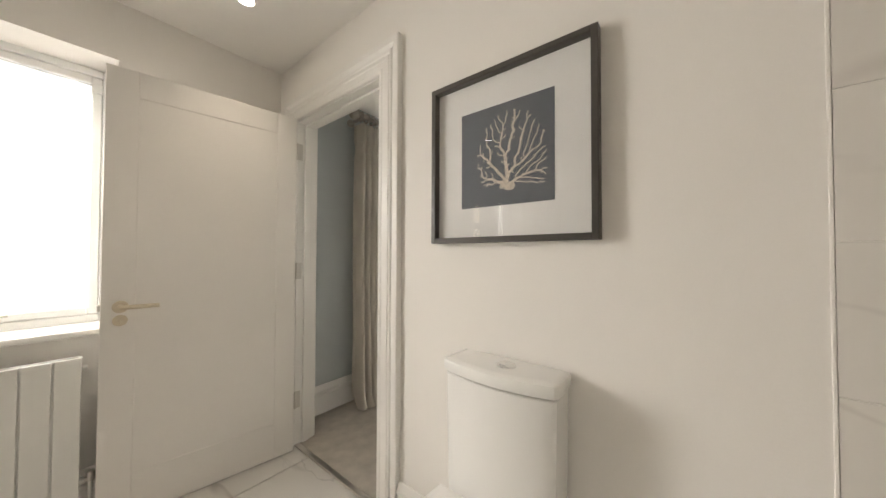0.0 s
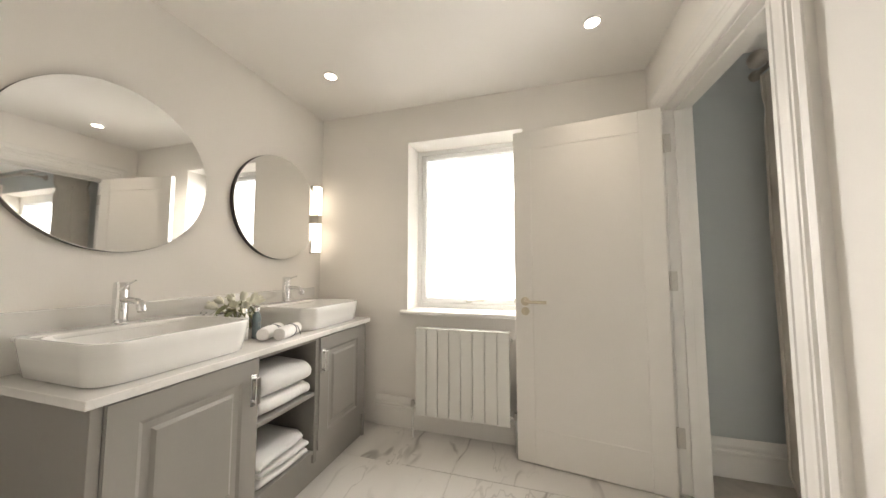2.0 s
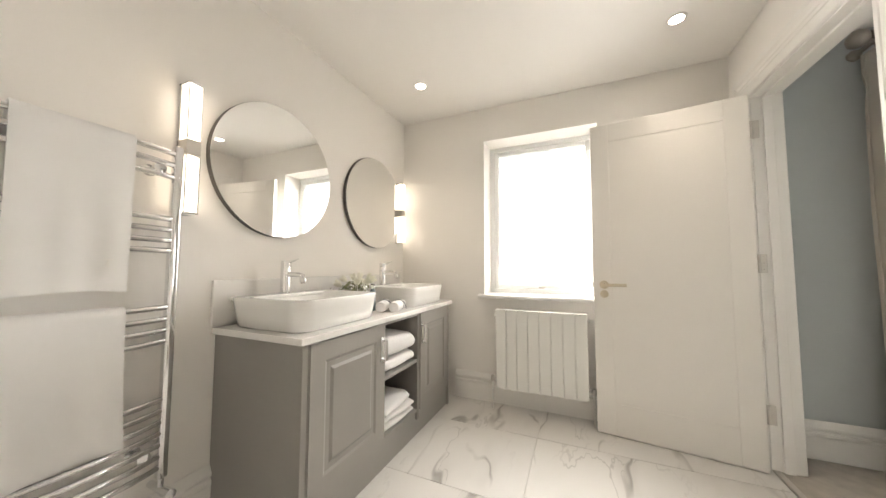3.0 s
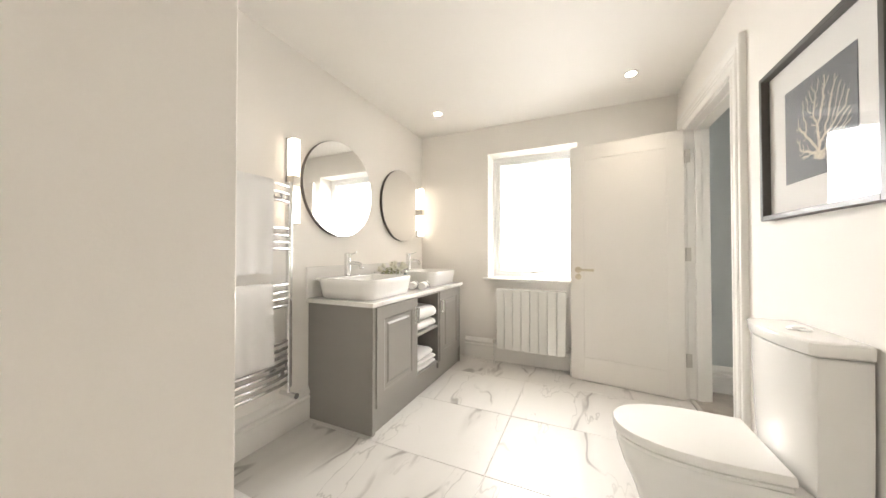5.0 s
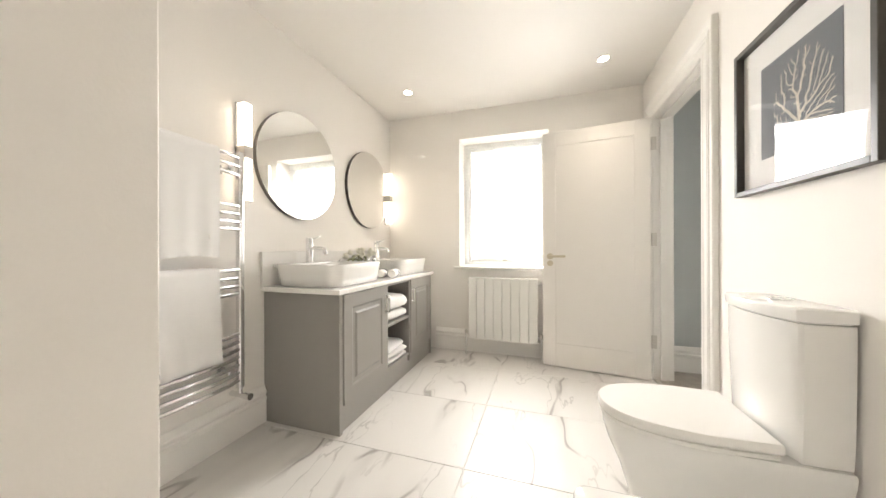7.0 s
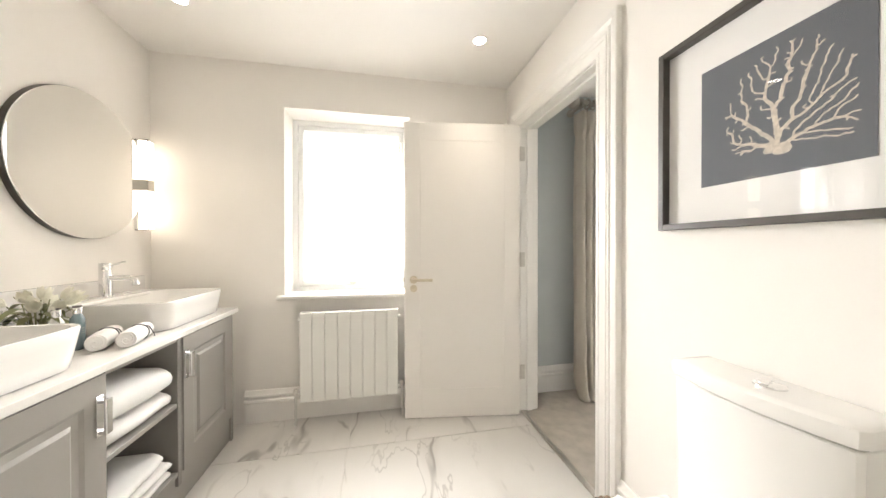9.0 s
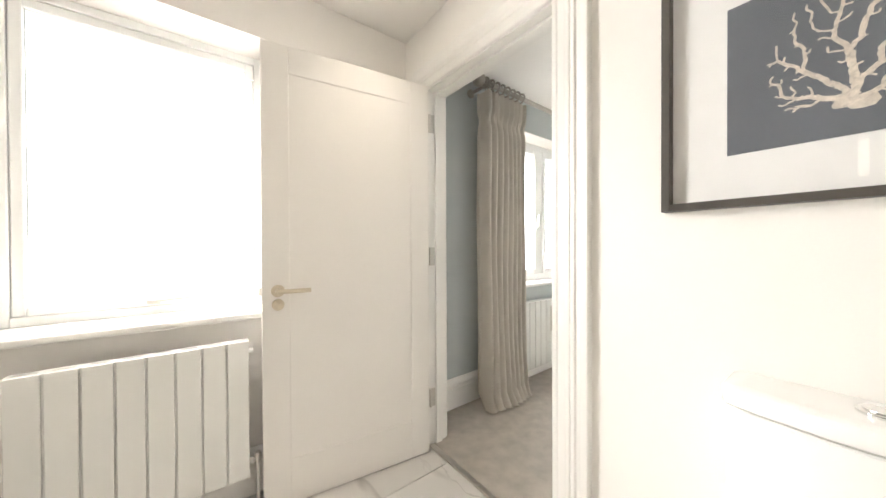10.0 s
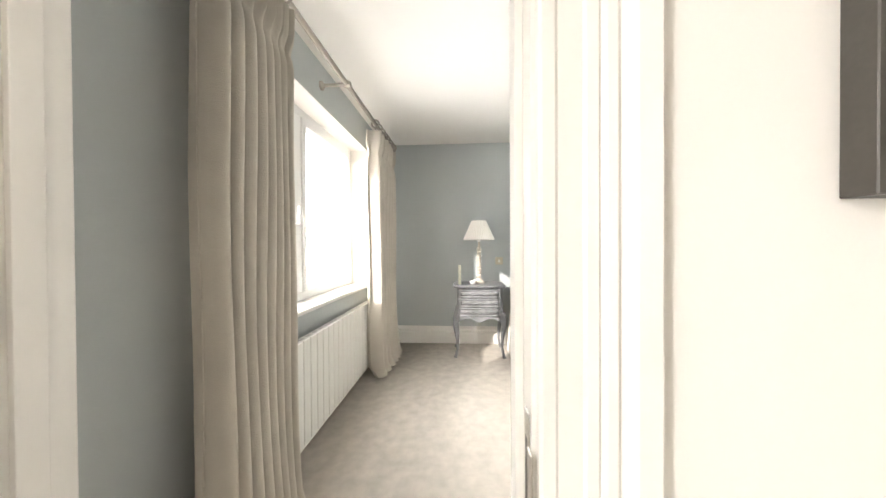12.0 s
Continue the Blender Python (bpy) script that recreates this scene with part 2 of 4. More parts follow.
def sheet(fn, nu, nv, thick=0.0):
    """A grid of fn(u, v) for u, v from 0 to 1, thickened along its normals."""
    bm = bmesh.new()
    g = [[bm.verts.new(fn(i / nu, j / nv)) for j in range(nv + 1)] for i in range(nu + 1)]
    for i in range(nu):
        for j in range(nv):
            bm.faces.new((g[i][j], g[i + 1][j], g[i + 1][j + 1], g[i][j + 1]))
    bm.normal_update()
    if thick:
        back = [[bm.verts.new(v.co - v.normal * thick) for v in row] for row in g]
        for i in range(nu):
            for j in range(nv):
                bm.faces.new((back[i][j + 1], back[i + 1][j + 1], back[i + 1][j], back[i][j]))
        edge = [(i, 0) for i in range(nu)] + [(nu, j) for j in range(nv)] + [(i, nv) for i in range(nu, 0, -1)] + [(0, j) for j in range(nv, 0, -1)]
        for (a, b), (c, d) in zip(edge, edge[1:] + edge[:1]):
            bm.faces.new((g[c][d], g[a][b], back[a][b], back[c][d]))
    return bm


# ---- the large structure ----
XL, XR, YN, ZC = -0.86, 1.500, 2.78, 2.374      # bathroom walls and ceiling
XB = 1.620                                       # the bedroom's face of the wall between
YS = -1.15                                       # closing wall behind
XE = 4.78                                        # bedroom end wall
YD0, YD1, ZD = 1.766, 2.545, 1.988               # door opening


def structure(name, bm, mat, label, category, smooth=None):
    return tagged(part(name, bm, mat, smooth=smooth), label, category, kind="structure")


structure("wall_west", box(XL - 0.12, XL, YS - 0.1, YN, 0, ZC), WALL, "warm white painted plaster wall behind the vanity", "wall")
# window wall with two openings
WX0, WX1, WZ0, WZ1 = -0.090, 0.752, 0.832, 2.094
BX0, BX1, BZ0, BZ1 = 2.30, 4.07, 0.80, 2.10
bm = box(XL - 0.12, WX0, YN, YN + 0.36, 0, ZC)
box(WX0, WX1, YN, YN + 0.36, 0, WZ0, bm=bm)
box(WX0, WX1, YN, YN + 0.36, WZ1, ZC, bm=bm)
box(WX1, 1.58, YN, YN + 0.36, 0, ZC, bm=bm)
structure("wall_north", bm, WALL, "warm white plaster wall with a deep window reveal", "wall")
bm = box(1.58, BX0, YN, YN + 0.36, 0, ZC)
box(BX0, BX1, YN, YN + 0.36, 0, BZ0, bm=bm)
box(BX0, BX1, YN, YN + 0.36, BZ1, ZC, bm=bm)
box(BX1, XE + 0.12, YN, YN + 0.36, 0, ZC, bm=bm)
structure("wall_bedroom_north", bm, BLUE, "pale blue bedroom wall with a wide window opening", "wall")
# wall between bathroom and bedroom, with the doorway
XM = 1.58
bm = box(XR, XM, YS - 0.1, YD0 - 0.03, 0, ZC)
box(XR, XM, YD1 + 0.03, YN, 0, ZC, bm=bm)
box(XR, XM, YD0 - 0.03, YD1 + 0.03, ZD + 0.03, ZC, bm=bm)
structure("wall_east", bm, WALL, "warm white plaster wall with a doorway", "wall")
bm = box(XM, XB, YS - 0.1, YD0 - 0.03, 0, ZC)
box(XM, XB, YD1 + 0.03, YN, 0, ZC, bm=bm)
box(XM, XB, YD0 - 0.03, YD1 + 0.03, ZD + 0.03, ZC, bm=bm)
structure("wall_bedroom_west", bm, BLUE, "pale blue bedroom wall beside the doorway", "wall")
structure("wall_bedroom_east", box(XE, XE + 0.12, YS - 0.1, YN, 0, ZC), BLUE, "pale blue bedroom end wall", "wall")
structure("wall_south", box(XL - 0.12, XR, YS - 0.1, YS, 0, ZC), WALL, "plain warm white closing wall", "wall")
structure("wall_bedroom_south", box(XB, XE + 0.12, YS - 0.1, YS, 0, ZC), BLUE, "plain pale blue closing wall", "wall")
structure("wall_partition", box(XL, 0.070, YS, 0.170, 0, ZC, 0.003, 1), WALL, "warm white plaster corner of a boxed-out wall", "wall")
structure("ceiling", box(XL - 0.12, XM, YS - 0.1, YN + 0.36, ZC, ZC + 0.12), CEIL, "flat matt white bathroom ceiling with downlights", "ceiling")
structure("ceiling_bedroom", box(XM, XE + 0.12, YS - 0.1, YN + 0.36, ZC, ZC + 0.12), CEIL, "flat matt white bedroom ceiling", "ceiling")
structure("floor", box(XL - 0.12, XR + 0.012, YS - 0.1, YN + 0.1, -0.12, -0.004), GROUT, "large white marble-effect tiles with fine grout joints", "floor")
structure("floor_bedroom", box(XR + 0.012, XE + 0.12, YS - 0.1, YN + 0.1, -0.12, 0.006), CARPET, "beige cut-pile carpet", "floor")

# ---- outside ----
ground = structure("ground", box(-120, 160, 3.3, 140, -3.3, -3.0), material("pale_paving", (0.26, 0.25, 0.235), 0.9, vary=0.15, scale=0.3, grain=6), "pale paved ground below the windows", "ground")
# emission makes the far sheet burn out white like overexposed outdoors
OUTGLOW = glowing("outdoor_white_glow", (1.0, 0.99, 0.97), 3.2)
# added glowing sheet close behind the bathroom window keeps its panes white
structure("backdrop", box(-1.3, 1.2, 3.6, 3.62, 0.6, 3.2), glowing("window_daylight_glow", (1.0, 0.99, 0.96), 1.3), "glowing white sheet standing in for daylight outside the frosted window", "backdrop")
structure("backdrop_far", box(0, 150, 25, 25.1, -2.9, 30), OUTGLOW, "glowing white sheet standing in for the overexposed outdoors", "backdrop")

# ---- floor tiles ----
def slab(w, d, h=0.008, bevel=0.0012):
    return box(0, w, 0, d, 0, h, bevel, 1)


floor_ob = bpy.data.objects["floor"]
ys = [YS, -0.632, -0.029, 0.573, 1.175, 1.777, 2.379, YN]
for x0, x1 in ((XL, 0.352), (0.352, XR + 0.012)):
    for y0, y1 in zip(ys, ys[1:]):
        part("tile", slab(x1 - x0 - 0.003, y1 - y0 - 0.003), TILE, floor_ob, m=pose(x0 + 0.0015, y0 + 0.0015, -0.0075))
# tiled stretch of the wall beside the bath bench
wall_east = bpy.data.objects["wall_east"]
for i in range(4):
    for j in range(8):
        z0 = 0.294 * j + 0.02
        y1 = 0.437 - 0.4 * i
        part("tile", box(0, 0.006, 0, 0.3985, 0, min(0.2925, ZC - z0 - 0.001), 0.0008, 1), WTILE, wall_east, m=pose(XR - 0.0028, y1 - 0.3985, z0))
structure("tile_trim", box(XR - 0.0036, XR, 0.438, 0.444, 0.0, ZC, 0.001, 1), WALL, "slim white edge trim beside the wall tiles", "trim")
structure("threshold", box(XR - 0.002, XR + 0.03, YD0, YD1, 0.0, 0.012, 0.005, 2), NICKEL, "narrow metal threshold strip between tile and carpet", "trim")

# ---- skirting ----
SK = [(0, 0), (0.019, 0), (0.019, 0.128), (0.023, 0.133), (0.023, 0.146), (0.015, 0.152), (0.015, 0.160), (0.021, 0.168), (0.021, 0.180),
      (0.013, 0.190), (0.010, 0.204), (0.005, 0.210), (0, 0.210)]


def skirting(a, b, out, label="tall white moulded skirting board", mat=TRIM):
    tagged(part("baseboard", moulding(SK, a, b, out), mat, smooth=30), label, "skirting", kind="structure")


skirting((-0.335, YN, 0), (XR - 0.02, YN, 0), (0, -1, 0))
skirting((XL, 1.21, 0), (XL, 0.171, 0), (1, 0, 0))
skirting((XR, 1.655, 0), (XR, 0.45, 0), (-1, 0, 0))
skirting((XB, YN, 0), (XE, YN, 0), (0, -1, 0))
skirting((XE, YN - 0.02, 0), (XE, YS, 0), (-1, 0, 0))
skirting((XB, 1.65, 0), (XB, YS, 0), (1, 0, 0))

# ---- doorway: lining, stop, architrave ----
LIN = 0.03
bm = box(XR - 0.001, XB + 0.001, YD1, YD1 + LIN, 0, ZD + LIN)
box(XR - 0.001, XB + 0.001, YD0 - LIN, YD0, 0, ZD + LIN, bm=bm)
box(XR - 0.001, XB + 0.001, YD0, YD1, ZD, ZD + LIN, bm=bm)
box(XR + 0.045, XR + 0.085, YD1 - 0.012, YD1, 0, ZD, 0.001, 1, bm=bm)
box(XR + 0.045, XR + 0.085, YD0, YD0 + 0.012, 0, ZD, 0.001, 1, bm=bm)
box(XR + 0.045, XR + 0.085, YD0 + 0.012, YD1 - 0.012, ZD - 0.012, ZD, 0.001, 1, bm=bm)
structure("door_lining", bm, TRIM, "white painted door lining with a planted stop", "door frame")
ARC = [(0, 0.0), (0, 0.013), (0.004, 0.017), (0.018, 0.017), (0.022, 0.014), (0.050, 0.014), (0.054, 0.018), (0.066, 0.019), (0.070, 0.015), (0.076, 0.020),
       (0.086, 0.022), (0.092, 0.016), (0.098, 0.018), (0.108, 0.024), (0.132, 0.026), (0.136, 0.022), (0.136, 0.0)]


def architrave(x, sign, label):
    w = tagged(new("trim"), label, "architrave", kind="structure")
    y0, y1, z1 = YD0 - 0.006, YD1 + 0.006, ZD + 0.006
    ring = lambda fy, fz: [(x + sign * u, fy(v), fz(v)) for v, u in ARC]
    part("jamb_trim", loft([ring(lambda v: y0 - v, lambda v: 0.0), ring(lambda v: y0 - v, lambda v: z1 + v)]), TRIM, w, smooth=25)
    part("jamb_trim", loft([ring(lambda v: y1 + v, lambda v: 0.0), ring(lambda v: y1 + v, lambda v: z1 + v)]), TRIM, w, smooth=25)
    part("head_trim", loft([ring(lambda v: y0 - v, lambda v: z1 + v), ring(lambda v: y1 + v, lambda v: z1 + v)]), TRIM, w, smooth=25)


architrave(XR, -1, "white stepped architrave round the bathroom doorway")
architrave(XB, 1, "white stepped architrave on the bedroom side")
strike = thing("strike_plate", "satin nickel latch keep let into the door lining", "strike plate", (XR - 0.006, YD0 + 0.0005, 0.866))
part("plate", box(0.012, 0.034, 0, 0.002, -0.075, 0.085, 0.0008, 1), NICKEL, strike)
part("lip", box(-0.006, 0.014, 0, 0.003, -0.045, 0.045, 0.001, 1), NICKEL, strike)
# no real recess: a dark slab on the plate paints the hole's shade
part("latch_hole_shade", box(0.018, 0.029, 0.0015, 0.0026, -0.05, 0.05), BLACK, strike)

# ---- the open door ----
DW, DT = 0.782, 0.036
turn = math.degrees(math.atan2(2.606 - 2.500, 0.697 - 1.472))
door = thing("door_1", "off-white single-panel door standing open into the bathroom", "door", (1.472, 2.500, 0.006), kind="structure", turn=turn)
# local x runs from the hinge to the latch, local -y is the far side of the leaf
bm = box(0, 0.105, -DT, 0, 0.0, 1.984, 0.002, 1)
box(DW - 0.105, DW, -DT, 0, 0.0, 1.984, 0.002, 1, bm=bm)
box(0.105, DW - 0.105, -DT, 0, 0.0, 0.195, 0.002, 1, bm=bm)
box(0.105, DW - 0.105, -DT, 0, 1.866, 1.984, 0.002, 1, bm=bm)
part("leaf_frame", bm, DOOR, door)
part("panel", box(0.100, DW - 0.100, -DT + 0.006, -0.0032, 0.19, 1.87), DOOR, door)
bm = bmesh.new()
for sx, z in ((1, 0.195), (1, 1.866)):
    tube([(0.105, -0.0034, z), (DW - 0.105, -0.0034, z)], 0.0025, 6, bm)
for x in (0.105, DW - 0.105):
    tube([(x, -0.0034, 0.195), (x, -0.0034, 1.866)], 0.0025, 6, bm)
part("panel_bead", bm, DOOR, door, smooth=60)
def lever(side, parent):
    """A round-rose lever handle with a thumbturn below, on one face of the leaf."""
    y = 0 if side > 0 else -DT
    s = side
    h = part("handle", lathe([(0, 0), (0.026, 0), (0.026, 0.006), (0.024, 0.008), (0.012, 0.009), (0.010, 0.040), (0, 0.041)], 24,
                             m=Matrix.Translation((DW - 0.06, y, 0.932)) @ Matrix.Rotation(radians(-90 * s), 4, "X")), BRASS, parent, "satin brass lever handle", smooth=40)
    part("lever", tube([(DW - 0.06, y + s * 0.036, 0.932), (DW - 0.10, y + s * 0.042, 0.932), (DW - 0.185, y + s * 0.042, 0.932)], 0.0095, 12), BRASS, h, smooth=50)
    r = part("thumbturn", lathe([(0, 0), (0.024, 0), (0.024, 0.006), (0.022, 0.008), (0.010, 0.009), (0.009, 0.018), (0, 0.019)], 24,
                                m=Matrix.Translation((DW - 0.06, y, 0.873)) @ Matrix.Rotation(radians(-90 * s), 4, "X")), BRASS, parent, "satin brass thumbturn rose", smooth=40)
    part("turn", box(DW - 0.063, DW - 0.057, y + s * 0.012, y + s * 0.026, 0.862, 0.884, 0.002, 2), BRASS, r)


lever(1, door)
lever(-1, door)
part("latch", box(DW - 0.001, DW + 0.010, -DT / 2 - 0.008, -DT / 2 + 0.008, 0.915, 0.945, 0.003, 2), NICKEL, door, "satin nickel latch bolt")
for z in (0.245, 1.015, 1.735):
    h = part("hinge", box(-0.0022, 0.0, -0.033, 0.001, z, z + 0.098, 0.0008, 1), NICKEL, door, "satin nickel butt hinge")
    part("knuckle", tube([(-0.006, 0.004, z), (-0.006, 0.004, z + 0.098)], 0.0055, 10), NICKEL, h, smooth=50)
    part("leaf_plate", box(-0.036, -0.006, -0.001, 0.001, z, z + 0.098, 0.0006, 1), NICKEL, h)
    bm = bmesh.new()
    for dz in (0.015, 0.049, 0.083):
        lathe([(0, 0), (0.0045, 0), (0.003, 0.001), (0, 0.001)], 10, bm, Matrix.Translation((-0.021, 0.001, z + dz)) @ Matrix.Rotation(radians(-90), 4, "X"))
    part("screws", bm, NICKEL, h)

# ---- windows ----
PANE = glass("window_glass")


def frame_of(x0, x1, y0, y1, z0, z1, w, bevel=0.004):
    bm = box(x0, x0 + w, y0, y1, z0, z1, bevel, 2)
    box(x1 - w, x1, y0, y1, z0, z1, bevel, 2, bm=bm)
    box(x0 + w, x1 - w, y0, y1, z0, z0 + w, bevel, 2, bm=bm)
    box(x0 + w, x1 - w, y0, y1, z1 - w, z1, bevel, 2, bm=bm)
    return bm


w1 = tagged(new("window_1"), "white plastic casement window with bright frosted glass", "window", kind="structure")
YF = YN + 0.20
part("window_frame", frame_of(WX0, WX1, YF, YF + 0.07, WZ0, WZ1, 0.036), UPVC, w1)
sash = part("sash", frame_of(WX0 + 0.037, WX1 - 0.037, YF + 0.006, YF + 0.062, WZ0 + 0.037, WZ1 - 0.037, 0.036, 0.006), UPVC, w1)
p = part("pane", box(WX0 + 0.07, WX1 - 0.07, YF + 0.03, YF + 0.034, WZ0 + 0.07, WZ1 - 0.07), PANE, sash)
p.visible_shadow = False
part("gasket", frame_of(WX0 + 0.069, WX1 - 0.069, YF + 0.024, YF + 0.029, WZ0 + 0.069, WZ1 - 0.069, 0.006, 0), material("grey_gasket", (0.58, 0.58, 0.56), 0.7), sash)
hb = part("handle", box(0.31, 0.355, YF - 0.012, YF + 0.006, WZ0 + 0.045, WZ0 + 0.068, 0.004, 2), NICKEL, sash, "satin nickel casement handle")
part("lever", tube([(0.333, YF - 0.014, WZ0 + 0.062), (0.35, YF - 0.028, WZ0 + 0.066), (0.455, YF - 0.030, WZ0 + 0.068)], [0.008, 0.008, 0.006], 10), NICKEL, hb, smooth=50)
part("stay_block", box(WX1 - 0.075, WX1 - 0.037, YF - 0.01, YF + 0.005, WZ1 - 0.12, WZ1 - 0.075, 0.003, 1), UPVC, w1)
structure("window_sill", box(WX0 - 0.045, WX1 + 0.045, YN - 0.052, YF, WZ0 - 0.026, WZ0 + 0.002, 0.010, 3), TRIM, "white painted window board with a rounded nose", "sill", smooth=40)

w2 = tagged(new("window_2"), "wide white bedroom casement window in a deep reveal", "window", kind="structure")
YG = YN + 0.16
part("window_frame", frame_of(BX0, BX1, YG, YG + 0.07, BZ0, BZ1, 0.055), UPVC, w2)
for a, b in ((BX0 + 0.057, 3.06), (3.14, BX1 - 0.057)):
    s2 = part("sash", frame_of(a, b, YG - 0.012, YG + 0.055, BZ0 + 0.057, BZ1 - 0.057, 0.05, 0.006), UPVC, w2)
    p = part("pane", box(a + 0.048, b - 0.048, YG + 0.022, YG + 0.026, BZ0 + 0.10, BZ1 - 0.10), PANE, s2)
    p.visible_shadow = False
    hb = part("handle", box(b - 0.04, b - 0.018, YG - 0.022, YG - 0.012, 1.27, 1.34, 0.003, 1), UPVC, s2, "white casement handle")
    part("lever", tube([(b - 0.029, YG - 0.024, 1.31), (b - 0.029, YG - 0.045, 1.31), (b - 0.029, YG - 0.046, 1.42)], 0.008, 10), UPVC, hb, smooth=50)
for x in (3.10,):
    part("mullion", box(x - 0.039, x + 0.039, YG, YG + 0.07, BZ0 + 0.056, BZ1 - 0.056, 0.004, 1), UPVC, w2)
structure("window_sill_bedroom", box(BX0 - 0.03, BX1 + 0.03, YN - 0.03, YG, BZ0 - 0.026, BZ0 + 0.002, 0.009, 3), TRIM, "white painted bedroom window board", "sill", smooth=40)
bm = box(BX0 - 0.001, BX0 + 0.004, YN - 0.001, YG, BZ0, BZ1)
box(BX1 - 0.004, BX1 + 0.001, YN - 0.001, YG, BZ0, BZ1, bm=bm)
box(BX0 + 0.004, BX1 - 0.004, YN - 0.001, YG, BZ1 - 0.004, BZ1 + 0.001, bm=bm)
structure("window_reveal", bm, CEIL, "white plastered bedroom window reveal", "trim")


# ---- radiators ----
def radiator(name, label, x0, x1, yf, z0, z1, n, depth=0.055):
    """Flat-panel column radiator: panels in front of two headers, with valves and tails."""
    r = thing(name, label, "radiator", ((x0 + x1) / 2, yf, 0))
    cx = (x0 + x1) / 2
    w = (x1 - x0) / n
    for i in range(n):
        a = x0 - cx + i * w
        part("panel", box(a + 0.0028, a + w - 0.0028, 0, 0.012, z0, z1, 0.003, 2), RADI, r)
        part("fin", box(a + 0.012, a + w - 0.012, 0.018, depth - 0.004, z0 + 0.02, z1 - 0.012, 0.002, 1), RADI, r)
    part("back_plate", box(x0 - cx + 0.004, x1 - cx - 0.004, depth - 0.006, depth, z0 + 0.005, z1 - 0.004), RADI, r)
    bm = box(x0 - cx + 0.001, x1 - cx - 0.001, 0.010, depth, z1 - 0.006, z1 - 0.002)
    part("top_grille", bm, RADI, r)
    part("front_sheet", box(x0 - cx + 0.003, x1 - cx - 0.003, 0.0108, 0.0145, z0 + 0.004, z1 - 0.004), RADI, r)
    for i in range(n):
        a = x0 - cx + i * w
        # grille plate is closed; grey strips on it paint the shade of openings
        part("slot_shade", box(a + 0.014, a + w - 0.014, 0.024, 0.042, z1 - 0.003, z1 - 0.0012), GREY, r)
    for s, x in ((-1, x0 - cx), (1, x1 - cx)):
        part("header", tube([(x - s * 0.03, depth * 0.55, z0 + 0.05), (x + s * 0.012, depth * 0.55, z0 + 0.05)], 0.014, 12), RADI, r, smooth=50)
        v = part("valve", tube([(x + s * 0.010, depth * 0.55, z0 + 0.05), (x + s * 0.038, depth * 0.55, z0 + 0.05)], 0.010, 12), NICKEL, r, "satin nickel radiator valve", smooth=50)
        part("cap", lathe([(0, 0), (0.013, 0.0), (0.014, 0.012), (0.013, 0.035), (0.010, 0.04), (0, 0.04)], 16, m=Matrix.Translation((x + s * 0.030, depth * 0.55, z0 + 0.04))), NICKEL, v, smooth=40)
        part("pipe", tube([(x + s * 0.030, depth * 0.55, 0.0), (x + s * 0.030, depth * 0.55, z0 + 0.045)], 0.0075, 10), RADI, v, smooth=50)
        part("bleed_plug", lathe([(0, 0), (0.011, 0), (0.011, 0.014), (0, 0.014)], 12, m=Matrix.Translation((x, depth * 0.55, z1 - 0.05)) @ Matrix.Rotation(radians(90 * s), 4, "Y")), RADI, r, smooth=40)
    for x in (x0 - cx + 0.12, x1 - cx - 0.12):
        part("wall_bracket", box(x - 0.012, x + 0.012, depth, YN - yf, z0 + 0.1, z0 + 0.16), RADI, r)
    return r


radiator("radiator", "white flat-panel radiator on the wall under the window", 0.030, 0.656, 2.640, 0.162, 0.735, 8)
radiator("bedroom_radiator", "long white flat-panel radiator under the bedroom window", 2.38, 4.03, 2.685, 0.11, 0.665, 22)

# ---- vanity ----
VX, VY0, VY1, VZ = -0.337, 1.205, 2.610, 0.758
van = thing("vanity_unit", "grey painted double vanity with two doors and open shelves", "vanity unit", (-0.6, 1.92, 0))
ox, oy = -0.6, 1.92


def vb(x0, x1, y0, y1, z0, z1, bevel=0.0015):
    return box(x0 - ox, x1 - ox, y0 - oy, y1 - oy, z0, z1, bevel, 1)


part("side_panel", vb(XL + 0.002, VX, VY0, VY0 + 0.020, 0.0, VZ), GREY, van)
part("side_panel", vb(XL + 0.002, VX, VY1 - 0.020, VY1, 0.0, VZ), GREY, van)
part("front_stile", vb(VX - 0.004, VX + 0.001, VY0 + 0.0, VY0 + 0.028, 0.0, VZ), GREY, van)
part("front_stile", vb(VX - 0.004, VX + 0.001, VY1 - 0.026, VY1, 0.0, VZ), GREY, van)
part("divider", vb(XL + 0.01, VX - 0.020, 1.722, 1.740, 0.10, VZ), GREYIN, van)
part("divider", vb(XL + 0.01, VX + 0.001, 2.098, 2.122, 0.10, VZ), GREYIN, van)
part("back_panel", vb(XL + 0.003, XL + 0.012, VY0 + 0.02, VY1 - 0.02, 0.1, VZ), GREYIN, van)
part("shelf", vb(XL + 0.012, VX - 0.001, 1.740, 2.098, 0.452, 0.471), GREY, van)
part("bottom_board", vb(XL + 0.012, VX - 0.001, VY0 + 0.02, VY1 - 0.02, 0.145, 0.165), GREY, van)
part("plinth", vb(VX - 0.030, VX - 0.012, VY0 + 0.02, VY1 - 0.02, 0.0, 0.145), GREY, van)
part("top_rail", vb(VX - 0.02, VX, 1.740, 2.098, VZ - 0.016, VZ), GREY, van)


